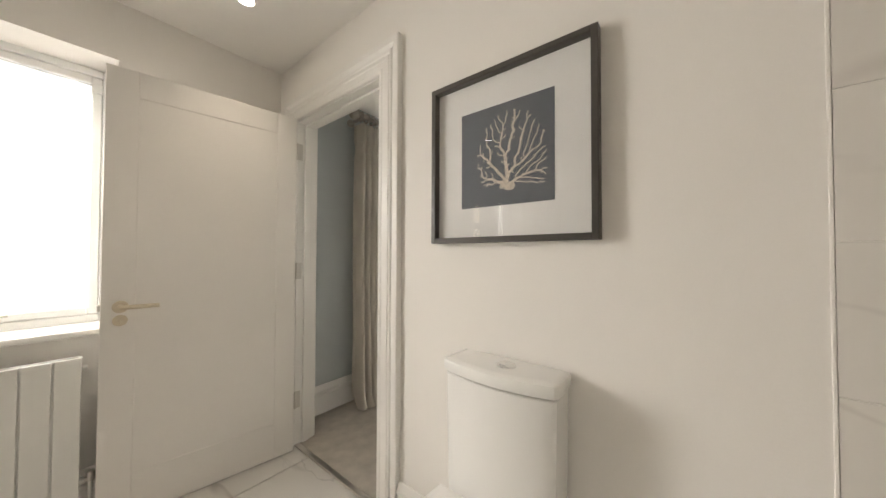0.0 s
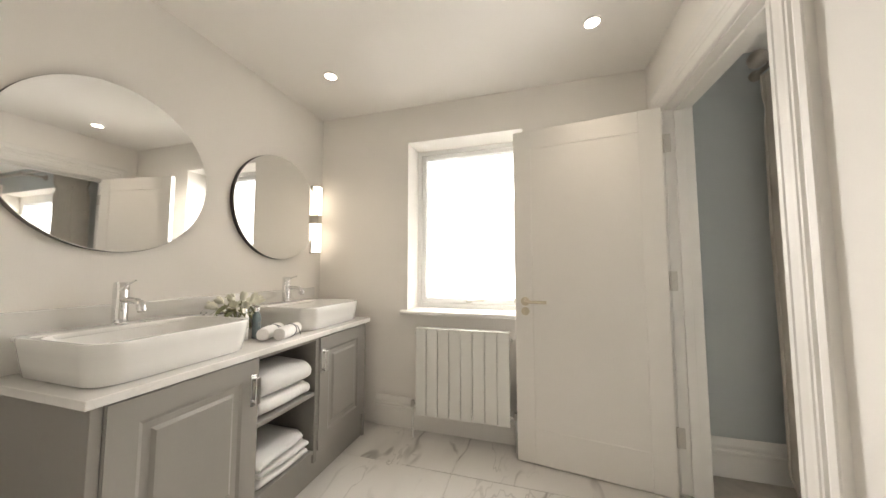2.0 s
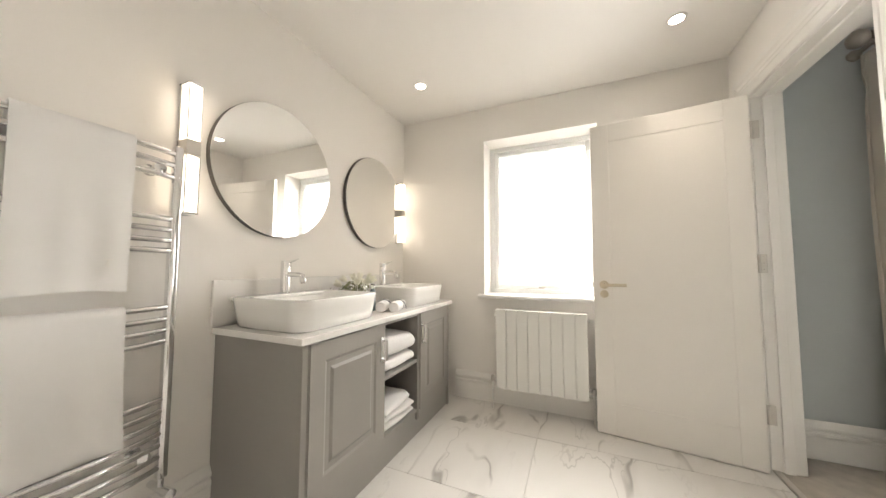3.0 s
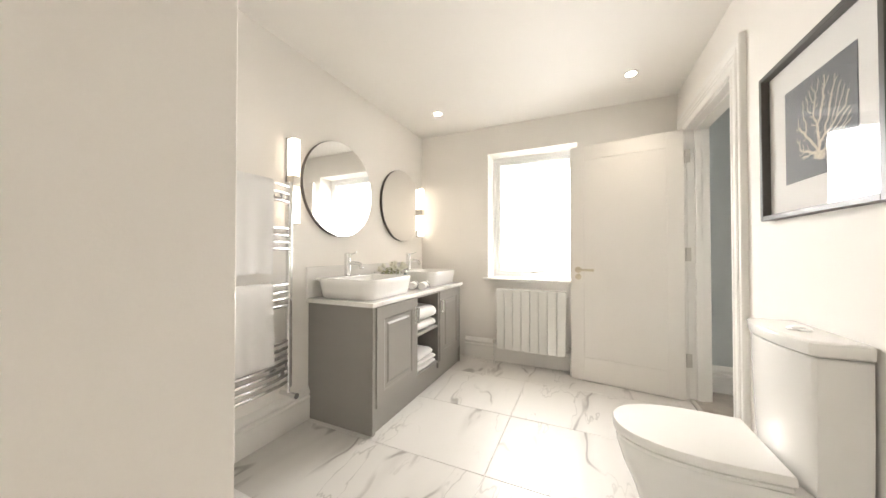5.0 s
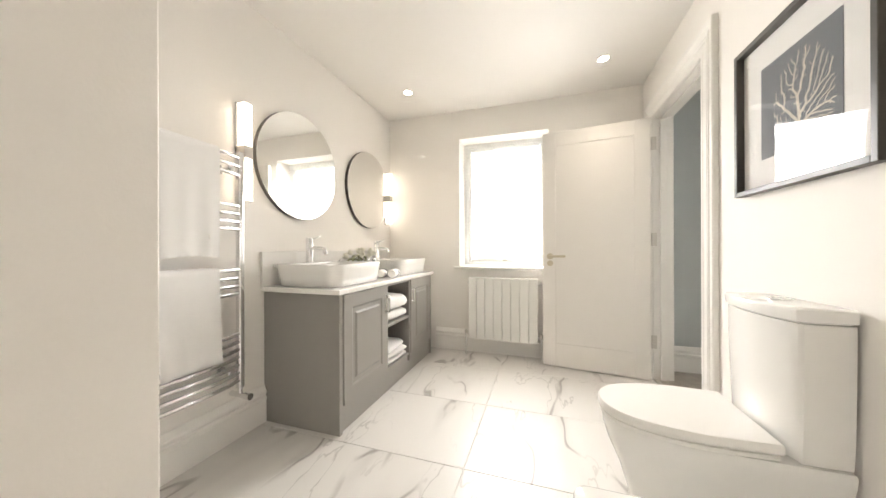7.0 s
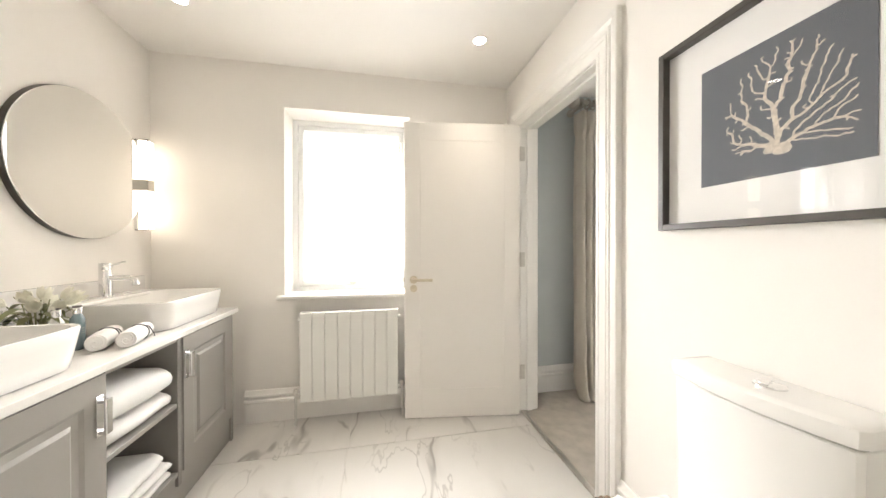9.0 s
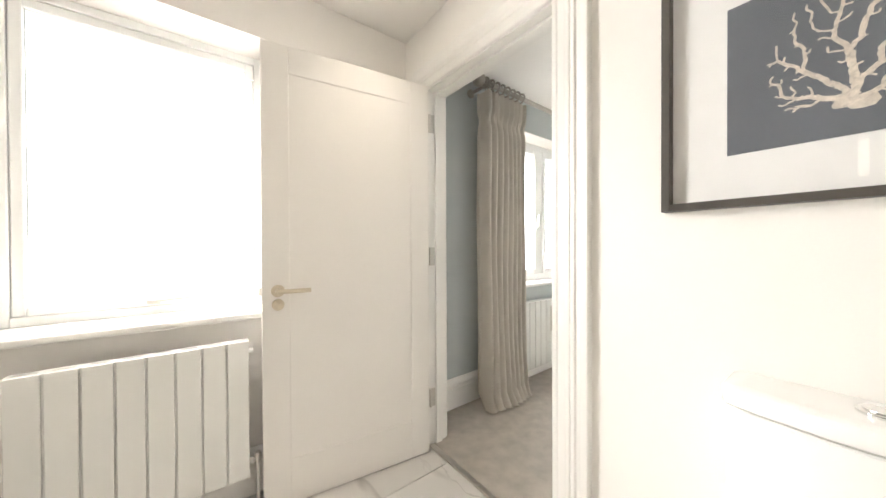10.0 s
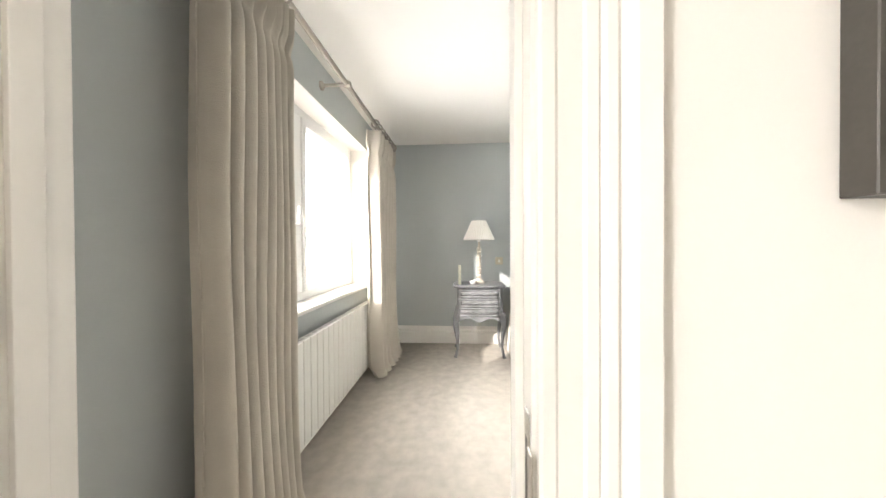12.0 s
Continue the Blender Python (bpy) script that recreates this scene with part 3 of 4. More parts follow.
def cabinet_door(y0, y1, z0, z1, handle_y):
    """A moulded door with a raised centre field, and a chrome bow handle."""
    t, fr = 0.020, 0.078
    d = part("door", vb(VX - t + 0.001, VX + 0.002, y0, y1, z0, z1, 0.0025), GREY, van)
    # frame proud of a sunk field with a raised panel
    bm = bmesh.new()
    outer = [(VX + 0.008 - ox, y - oy, z) for y, z in ((y0 + 0.003, z0 + 0.003), (y1 - 0.003, z0 + 0.003), (y1 - 0.003, z1 - 0.003), (y0 + 0.003, z1 - 0.003))]
    base = [(VX + 0.002 - ox, p[1], p[2]) for p in outer]
    rings = [base, outer]
    for ins, dep in ((fr, 0.008), (fr + 0.012, 0.0026), (fr + 0.034, 0.0026), (fr + 0.046, 0.0095)):
        rings.append([(VX + dep - ox, y - oy, z) for y, z in ((y0 + ins, z0 + ins), (y1 - ins, z0 + ins), (y1 - ins, z1 - ins), (y0 + ins, z1 - ins))])
    part("moulded_face", loft(rings, cap0=True), GREY, d)
    h = part("handle", box(VX + 0.0095 - ox, VX + 0.036 - ox, handle_y - 0.011 - oy, handle_y + 0.011 - oy, 0.668, 0.678, 0.002, 2), CHROME, d, "chrome square bow handle")
    part("foot", box(VX + 0.0095 - ox, VX + 0.036 - ox, handle_y - 0.011 - oy, handle_y + 0.011 - oy, 0.571, 0.581, 0.002, 2), CHROME, h)
    part("grip", box(VX + 0.029 - ox, VX + 0.037 - ox, handle_y - 0.012 - oy, handle_y + 0.012 - oy, 0.569, 0.680, 0.003, 2), CHROME, h)
    part("back_plate", box(VX + 0.0085 - ox, VX + 0.0115 - ox, handle_y - 0.013 - oy, handle_y + 0.013 - oy, 0.561, 0.688, 0.001, 1), CHROME, h)


cabinet_door(1.235, 1.733, 0.150, 0.755, 1.705)
cabinet_door(2.124, 2.582, 0.150, 0.755, 2.150)

tagged(part("worktop", box(XL + 0.001, -0.322, 1.188, 2.655, 0.7585, 0.786, 0.003, 2), QUARTZ), "white veined quartz worktop on the vanity", "worktop")
tagged(part("splashback", box(XL + 0.001, -0.841, 1.180, 2.70, 0.7865, 0.990, 0.002, 1), QUARTZ), "white veined quartz upstand behind the basins", "splashback")


def basin(cy, label):
    b = thing("basin", label, "basin", (-0.60, cy, 0.787), group="vanity basins")
    hx0, hx1, hy = -0.222, 0.236, 0.262
    rings = []
    for z, s in ((0.0, -0.022), (0.005, -0.016), (0.045, -0.010), (0.090, -0.004), (0.124, 0.0), (0.129, -0.002)):
        rings.append(rounded(hx0 - s, hx1 + s, -hy - s, hy + s, z, 0.075))
    for z, s in ((0.130, -0.010), (0.128, -0.016), (0.11, -0.022), (0.06, -0.036), (0.030, -0.060), (0.022, -0.12)):
        rings.append(rounded((hx0 + (0.02 if z > 0.129 else 0.10)) - s * 0.4, hx1 + s, -hy - s, hy + s, z, 0.068))
    part("bowl", loft(rings), CERAMIC, b, smooth=50)
    part("tap_deck", box(hx0 + 0.008, hx0 + 0.112, -hy + 0.010, hy - 0.010, 0.112, 0.1292, 0.005, 3), CERAMIC, b, smooth=50)
    part("waste", lathe([(0, 0.0), (0.022, 0.0), (0.022, 0.004), (0.018, 0.006), (0, 0.007)], 24, m=Matrix.Translation((0.06, 0, 0.0225))), CHROME, b, "chrome waste", smooth=40)
    part("overflow", lathe([(0, 0.0), (0.013, 0.0), (0.012, 0.003), (0, 0.003)], 20, m=Matrix.Translation((hx0 + 0.085, 0.075, 0.128))), CHROME, b, "chrome overflow cover", smooth=40)
    t = thing("mixer_tap", "polished chrome monobloc mixer tap with a pin lever", "tap", (-0.772, cy, 0.9155), group="vanity taps")
    t.scale = (1.12, 1.12, 1.02)
    part("body", lathe([(0, 0), (0.025, 0), (0.025, 0.004), (0.0215, 0.008), (0.0215, 0.128), (0.0205, 0.130), (0.0205, 0.133), (0.0215, 0.135), (0.0215, 0.158), (0.019, 0.162), (0, 0.162)], 28), CHROME, t, smooth=40)
    sp = part("spout", tube([(0.012, 0, 0.092), (0.05, 0, 0.093), (0.085, 0, 0.092), (0.102, 0, 0.086), (0.110, 0, 0.072), (0.112, 0, 0.056)], [0.012, 0.012, 0.012, 0.0125, 0.013, 0.013], 16), CHROME, t, smooth=50)
    part("aerator", tube([(0.112, 0, 0.057), (0.1125, 0, 0.050)], 0.0105, 16), NICKEL, sp, smooth=50)
    part("lever", tube([(0.015, 0, 0.150), (0.04, 0, 0.158), (0.074, 0, 0.170)], [0.0055, 0.0045, 0.004], 10), CHROME, t, smooth=50)


basin(1.480, "white rectangular countertop basin with rounded corners")
basin(2.336, "white rectangular countertop basin with rounded corners")


# ---- mirrors and wall lights ----
def round_mirror(cy, cz, r, label):
    w = thing("round_mirror", label, "mirror", (XL, cy, cz), group="round wall mirrors")
    turn_x = Matrix.Rotation(radians(90), 4, "Y")
    part("frame", lathe([(r - 0.012, 0.001), (r, 0.001), (r, 0.026), (r - 0.012, 0.026), (r - 0.012, 0.001)], 96, m=turn_x), BLACK, w, "dark bronze edge band", smooth=40)
    part("mirror_glass", lathe([(0, 0.0262), (r - 0.001, 0.0262), (r - 0.001, 0.0290), (r - 0.003, 0.0305), (0, 0.0305)], 96, m=turn_x), MIRROR, w, smooth=20)


round_mirror(1.484, 1.551, 0.349, "large round wall mirror with a thin dark rim")
round_mirror(2.333, 1.548, 0.349, "large round wall mirror with a thin dark rim")
GLOW = glowing("warm_lit_diffuser", (1.0, 0.86, 0.68), 2.3)


def sconce(cy, label):
    s = thing("wall_light", label, "wall light", (XL, cy, 1.256), group="vanity wall lights")
    s.scale = (1, 1, 0.964)
    part("backplate", box(0.0, 0.016, -0.026, 0.026, 0.0, 0.552, 0.002, 1), CHROME, s)
    for z0 in (0.010, 0.312):
        d = part("diffuser", box(0.017, 0.068, -0.0215, 0.0215, z0, z0 + 0.230, 0.003, 2), GLOW, s, "lit white glass diffuser")
        bm = bmesh.new()
        for sy in (-1, 1):
            for x in (0.016, 0.067):
                box(x, x + 0.004, sy * 0.0235 - 0.002, sy * 0.0235 + 0.002, z0 - 0.002, z0 + 0.232, bm=bm)
        part("cage", bm, CHROME, d)
    part("centre_band", box(0.002, 0.071, -0.026, 0.026, 0.243, 0.309, 0.002, 1), NICKEL, s)
    part("end_cap", box(0.002, 0.071, -0.026, 0.026, 0.0, 0.008, 0.001, 1), CHROME, s)
    part("end_cap", box(0.002, 0.071, -0.026, 0.026, 0.544, 0.552, 0.001, 1), CHROME, s)


sconce(1.054, "chrome bar wall light with two lit glass diffusers")
sconce(2.674, "chrome bar wall light with two lit glass diffusers")

# ---- downlights ----
SPOT = glowing("lit_downlight_lens", (1.0, 0.90, 0.76), 22.0)


def downlight(x, y):
    d = thing("downlight", "round white recessed ceiling downlight switched on", "downlight", (x, y, ZC), group="bathroom downlights")
    part("bezel", lathe([(0.034, -0.0005), (0.046, -0.0005), (0.045, -0.004), (0.040, -0.007), (0.034, -0.006), (0.034, -0.0005)], 40), TRIM, d, smooth=40)
    part("lens", lathe([(0, -0.002), (0.0335, -0.002), (0.0335, -0.004), (0, -0.004)], 40), SPOT, d, "glowing lens")


downlight(-0.420, 2.278)
downlight(1.116, 2.282)
# unseen third fitting, added at the rear to brighten the partition
downlight(1.122, -0.62)
# the last beam, at y -0.62, belongs to the added unseen fitting
for x, y, watts in ((-0.420, 2.278, 13), (1.116, 2.282, 11), (1.122, -0.62, 13)):
    lamp("downlight_beam", "SPOT", look((x, y, ZC - 0.012), (x, y, 0), 0), watts, (1.0, 0.87, 0.71), 0.03, 96)

# ---- toilet ----
wc = thing("toilet", "white close-coupled toilet with a soft-close lid", "toilet", (XR, 1.104, 0))


def dshape(x_back, x_front, half, z, back_half=None, n=28):
    """A D-shaped outline: straight back, long rounded front towards -x."""
    bh = back_half or half
    out = []
    L = x_back - x_front
    for k in range(n + 1):
        t = -math.pi / 2 + math.pi * k / n
        c, s = math.cos(t), math.sin(t)
        x = x_back - L * (abs(c) ** 0.62)
        w = half * (abs(s) ** 0.86) * (1 if s > 0 else -1)
        f = (x_back - x) / L
        lim = bh + (half - bh) * min(f * 2.2, 1)
        out.append((x, max(-lim, min(lim, w)), z))
    return out


rings = []
for z, xf, h, bk in ((0.0, -0.50, 0.115, -0.02), (0.03, -0.50, 0.115, -0.02), (0.12, -0.505, 0.120, -0.02), (0.22, -0.535, 0.138, -0.015), (0.30, -0.570, 0.160, -0.01), (0.36, -0.588, 0.174, -0.01), (0.388, -0.592, 0.178, -0.01), (0.396, -0.588, 0.175, -0.012)):
    rings.append(dshape(bk, xf, h, z))
part("bowl", loft(rings), CERAMIC, wc, smooth=45)
part("seat", loft([dshape(-0.165, -0.592, 0.180, 0.399, 0.168), dshape(-0.165, -0.596, 0.183, 0.404, 0.172), dshape(-0.165, -0.596, 0.183, 0.411, 0.172), dshape(-0.165, -0.592, 0.180, 0.414, 0.168)]), SEAT, wc, smooth=45)
part("lid", loft([dshape(-0.160, -0.598, 0.182, 0.417, 0.170), dshape(-0.158, -0.602, 0.187, 0.422, 0.175), dshape(-0.158, -0.602, 0.187, 0.440, 0.175), dshape(-0.160, -0.597, 0.182, 0.447, 0.171), dshape(-0.175, -0.570, 0.16, 0.450, 0.150)]), SEAT, wc, smooth=45)
part("hinge", tube([(-0.150, -0.07, 0.418), (-0.150, 0.07, 0.418)], 0.009, 12), CHROME, wc, "chrome seat hinge", smooth=50)


def tank_ring(z, g, n=14):
    """Cistern outline: bowed front with canted ends."""
    out = [(-0.010, 0.176 + g, z), (-0.010, -0.176 - g, z), (-0.060, -0.178 - g, z), (-0.118, -0.178 - g, z)]
    for k in range(n + 1):
        t = -1 + 2 * k / n
        out.append((-0.156 + 0.028 * t * t - g, t * (0.170 + g), z))
    out += [(-0.118, 0.178 + g, z), (-0.060, 0.178 + g, z)]
    return out


part("cistern", loft([tank_ring(0.392, -0.022), tank_ring(0.40, -0.010), tank_ring(0.46, -0.006), tank_ring(0.62, -0.002), tank_ring(0.788, 0.0), tank_ring(0.791, -0.003), tank_ring(0.791, -0.012), tank_ring(0.797, -0.012)]), CERAMIC, wc, smooth=28)
part("cistern_lid", loft([tank_ring(0.7965, 0.003), tank_ring(0.7985, 0.0055), tank_ring(0.824, 0.0075), tank_ring(0.8310, 0.005), tank_ring(0.8345, -0.002), tank_ring(0.8350, -0.02)]), CERAMIC, wc, smooth=33)
fb = part("flush_button", lathe([(0, 0), (0.029, 0), (0.029, 0.004), (0.026, 0.006), (0.0, 0.006)], 28, m=Matrix.Translation((-0.078, -0.015, 0.835))), CHROME, wc, "chrome dual flush button", smooth=40)
part("half_button", loft([[(-0.078 + 0.022 * math.cos(t), -0.015 + 0.022 * math.sin(t), z) for t in (math.pi * k / 12 + 0.4 for k in range(13))] for z in (0.841, 0.844)]), CHROME, fb)

# ---- picture ----
PY0, PY1, PZ0, PZ1 = 0.840, 1.424, 1.211, 1.796
pic = thing("framed_print", "dark-framed coral print behind glass with a white mount", "picture", (XR, (PY0 + PY1) / 2, (PZ0 + PZ1) / 2))
hw, hh = (PY1 - PY0) / 2, (PZ1 - PZ0) / 2
bm = box(-0.036, -0.002, -hw, -hw + 0.019, -hh, hh, 0.0015, 1)
box(-0.036, -0.002, hw - 0.019, hw, -hh, hh, 0.0015, 1, bm=bm)
box(-0.036, -0.002, -hw + 0.019, hw - 0.019, -hh, -hh + 0.019, 0.0015, 1, bm=bm)
box(-0.036, -0.002, -hw + 0.019, hw - 0.019, hh - 0.019, hh, 0.0015, 1, bm=bm)
part("frame", bm, BLACK, pic, "dark bronze box frame")
MOUNT = material("white_mount_board", (0.80, 0.785, 0.76), 0.9, vary=0.01, grain=250, bump=0.1)
PRINT = material("slate_blue_print", (0.105, 0.115, 0.135), 0.7, vary=0.05, scale=6, grain=60, bump=0.0)
CORAL = material("cream_coral_ink", (0.60, 0.54, 0.455), 0.8, vary=0.32, scale=110, grain=320, bump=0.0)
part("mount", box(-0.010, -0.004, -hw + 0.017, hw - 0.017, -hh + 0.017, hh - 0.017), MOUNT, pic)
part("print", box(-0.0115, -0.0095, -0.168, 0.167, -0.170, 0.170), PRINT, pic, "slate blue print of pale coral")


def grow_coral(root, count, step, reach, kill, seed):
    """Grows a branching fan towards scattered points; returns nodes and parents."""
    rg = np.random.default_rng(seed)
    a, q = rg.uniform(-1.75, 1.68, count), np.sqrt(rg.uniform(0.01, 1.0, count))
    far = 0.212 + 0.040 * np.cos(a + 0.55) - 0.095 * np.abs(np.sin(a)) ** 1.4
    goals = np.stack([root[0] + q * far * np.sin(a), root[1] + q * far * np.cos(a)], -1)
    goals = goals[(np.abs(goals[:, 0]) < 0.150) & (goals[:, 1] > -0.118) & (goals[:, 1] < 0.152)]
    nodes, parents = np.array([root]), [-1]
    for _ in range(260):
        gap = np.linalg.norm(goals[:, None] - nodes[None], axis=2)
        near = gap.argmin(1)
        live = gap[np.arange(len(goals)), near] < reach
        if not live.any():
            break
        for k in np.unique(near[live]):
            d = goals[live & (near == k)] - nodes[k]
            d = (d / np.linalg.norm(d, axis=1)[:, None]).sum(0)
            d = d / (np.linalg.norm(d) + 1e-9) + rg.uniform(-0.45, 0.45, 2)
            tip = nodes[k] + d / np.linalg.norm(d) * step
            if np.linalg.norm(nodes - tip, axis=1).min() > step * 0.62:
                nodes, parents = np.vstack([nodes, tip]), parents + [int(k)]
        goals = goals[np.linalg.norm(goals[:, None] - nodes[None], axis=2).min(1) > kill]
        if not len(goals):
            break
    return [Vector(n) for n in nodes], parents


nodes, parents = grow_coral((-0.012, -0.098), 700, 0.0055, 0.046, 0.0092, 5)
weight = [0.0] * len(nodes)
kids = {i: [k for k, q in enumerate(parents) if q == i] for i in range(len(nodes))}
for i in range(len(nodes) - 1, -1, -1):
    weight[i] = 1.0 if not kids[i] else sum(weight[k] ** 1.0 for k in kids[i])
girth = lambda i: min(0.0017 * weight[i] ** 0.40, 0.0088)
bm = bmesh.new()
wiggle = random.Random(2)
for i in range(len(nodes)):
    main = max(kids[i], key=lambda k: weight[k]) if kids[i] else None
    for k in kids[i]:
        if i and k == main and parents[i] >= 0:
            continue
        # one limb from its fork to its tip
        chain, c = [i, k], k
        while kids[c]:
            c = max(kids[c], key=lambda j: weight[j])
            chain.append(c)
        pts = [(0, nodes[j].x, nodes[j].y) for j in chain]
        rad = [girth(j) * wiggle.uniform(0.88, 1.16) for j in chain]
        rad[0] = rad[1]
        if len(pts) > 1:
            tube(pts, rad, 8, bm)
            lathe([(0, -rad[-1]), (rad[-1], -rad[-1] * 0.3), (rad[-1], rad[-1] * 0.3), (0, rad[-1])], 8, bm, Matrix.Translation(pts[-1]))
lathe([(0, -0.012), (0.014, -0.010), (0.021, 0), (0.016, 0.012), (0, 0.016)], 14, bm, Matrix.Translation((0, -0.022, -0.112)))
lathe([(0, -0.008), (0.012, -0.007), (0.015, 0), (0.010, 0.010), (0, 0.012)], 12, bm, Matrix.Translation((0, 0.000, -0.108)))
bm.transform(Matrix.Translation((-0.0122, 0, 0)) @ Matrix.Diagonal((0.02, 1, 1, 1)))
part("coral_drawing", bm, CORAL, pic, "pale branching coral drawing")
g = part("glazing", box(-0.021, -0.019, -hw + 0.018, hw - 0.018, -hh + 0.018, hh - 0.018), glazing("picture_glass"), pic)
g.visible_shadow = False

# ---- towel rail with towels ----
rail = thing("towel_rail", "polished chrome ladder towel rail on the wall", "towel rail", (XL, 0.778, -0.012))
RX = 0.082
BARS = [1.487, 1.443, 1.397, 1.238, 1.198, 1.158, 1.120, 0.912, 0.869, 0.829, 0.790, 0.581, 0.541, 0.501, 0.462, 0.422, 0.382, 0.342]
for y in (-0.228, 0.228):
    part("post", box(RX - 0.032, RX - 0.002, y - 0.016, y + 0.016, 0.30, 1.52, 0.008, 3), CHROME, rail, smooth=50)
for z in BARS:
    part("bar", tube([(RX - 0.014, -0.215, z), (RX + 0.006, -0.14, z), (RX + 0.014, 0, z), (RX + 0.006, 0.14, z), (RX - 0.014, 0.215, z)], 0.0105, 12), CHROME, rail, smooth=50)
for y in (-0.17, 0.17):
    for z in (1.42, 0.401):
        b = part("bracket", lathe([(0, 0), (0.022, 0), (0.022, 0.006), (0.010, 0.008), (0.010, RX - 0.02), (0.019, RX - 0.018), (0.019, RX), (0, RX + 0.002)], 16, m=Matrix.Translation((0, y, z)) @ Matrix.Rotation(radians(90), 4, "Y")), CHROME, rail, smooth=40)
for y in (-0.228, 0.228):
    v = part("valve", tube([(RX - 0.017, y, 0.30), (RX - 0.017, y, 0.262)], 0.010, 12), CHROME, rail, smooth=50)
    part("valve_body", tube([(0.0, y, 0.262), (RX + 0.03, y, 0.262)], 0.013, 14), CHROME, v, smooth=50)
    part("valve_cap", tube([(RX + 0.015, y, 0.262), (RX + 0.052, y, 0.262)], 0.017, 14), CHROME, v, smooth=50)


def hung_towel(y0, y1, z_top, front, back, label, skew=0.0):
    t = thing("hanging_towel", label, "towel", (XL, (y0 + y1) / 2, z_top), group="towels on the rail")
    w = (y1 - y0) / 2

    def shape(u, v):
        s = v * (front + back + 0.06)
        yy = -w + 2 * w * u
        wave = 0.004 * math.sin(u * 7 + v * 3) + 0.003 * math.sin(u * 17)
        if s < front:
            d = 1 - s / front
            return (RX + 0.034 + wave * d, yy * (1 - 0.02 * d) + skew * d * d, -front + s + 0.010 * math.sin(u * 3.0) * d)
        if s < front + 0.06:
            a = (s - front) / 0.06 * math.pi
            return (RX + 0.012 + 0.022 * math.cos(a), yy, 0.018 * math.sin(a))
        e = s - front - 0.06
        return (RX - 0.012 - 0.004, yy * 0.99 - 0.012 * e / back, -e)

    part("cloth", sheet(shape, 30, 44, 0.007), TOWEL, t, smooth=60)
    return t, shape


t1, _ = hung_towel(0.612, 0.866, 1.475, 0.510, 0.45, "white bath towel with an embroidered letter, hung over the rail")
tb = bmesh.new()
for a, b in (((0.0, 0.075), (0.0, 0.100)), ((-0.012, 0.100), (0.012, 0.100)), ((-0.006, 0.08), (0.0, 0.100))):
    tube([(RX + 0.042, 0.075 + a[0], -0.505 + a[1]), (RX + 0.042, 0.075 + b[0], -0.505 + b[1])], 0.0016, 6, tb)
part("embroidery", tb, TRIM, t1, "raised white embroidered monogram")
hung_towel(0.612, 0.866, 0.900, 0.435, 0.40, "white bath towel hung low over the rail", 0.016)


# ---- towels on the shelves and worktop ----
def folded_towel(x0, x1, y0, y1, z, h, layers, label, group="folded towels in the vanity"):
    t = thing("folded_towel", label, "towel", ((x0 + x1) / 2, (y0 + y1) / 2, z), group=group)
    hx, hy = (x1 - x0) / 2, (y1 - y0) / 2
    base = 0.0
    for i in range(layers):
        lh = h / layers * (1 + (0.22 if layers == 2 else 0.08) * (i - (layers - 1) / 2) * 2)
        sway = 0.012 * math.sin(2.1 * i + x0 * 9)
        rings = []
        for k in range(9):
            yv = -hy + 2 * hy * (0, 0.02, 0.15, 0.32, 0.5, 0.68, 0.85, 0.98, 1.0)[k]
            bulge = 0.5 + 0.5 * math.sin(math.pi * (0.10 + 0.80 * k / 8))
            ring = []
            for j in range(20):
                a = 2 * math.pi * j / 20
                cx, cz = math.cos(a), math.sin(a)
                end = 0.80 if k in (0, 8) else 1.0
                px = hx * (0.5 + 0.5 * end) * (abs(cx) ** 0.62) * (1 if cx > 0 else -1)
                pz = lh / 2 * end * (abs(cz) ** 0.75) * (1 if cz > 0 else -1)
                ring.append((px * (0.98 + 0.02 * bulge) + 0.004 * math.sin(5 * k + i) + sway * yv / hy, yv + 0.004 * math.sin(j + i * 2) + sway, base + lh / 2 + pz * (0.86 + 0.14 * bulge) * 1.03 + (0.008 * (bulge - 0.8) + 0.003 * math.sin(3 * k + 2 * j)) * (cz > 0)))
            rings.append(ring)
        part("fold", loft(rings), TOWEL, t, smooth=70)
        base += lh
    return t


folded_towel(-0.66, -0.345, 1.765, 2.070, 0.4715, 0.178, 2, "two thick white folded bath towels stacked on the shelf")
folded_towel(-0.66, -0.345, 1.765, 2.065, 0.1655, 0.128, 3, "white towel folded in three on the low shelf")


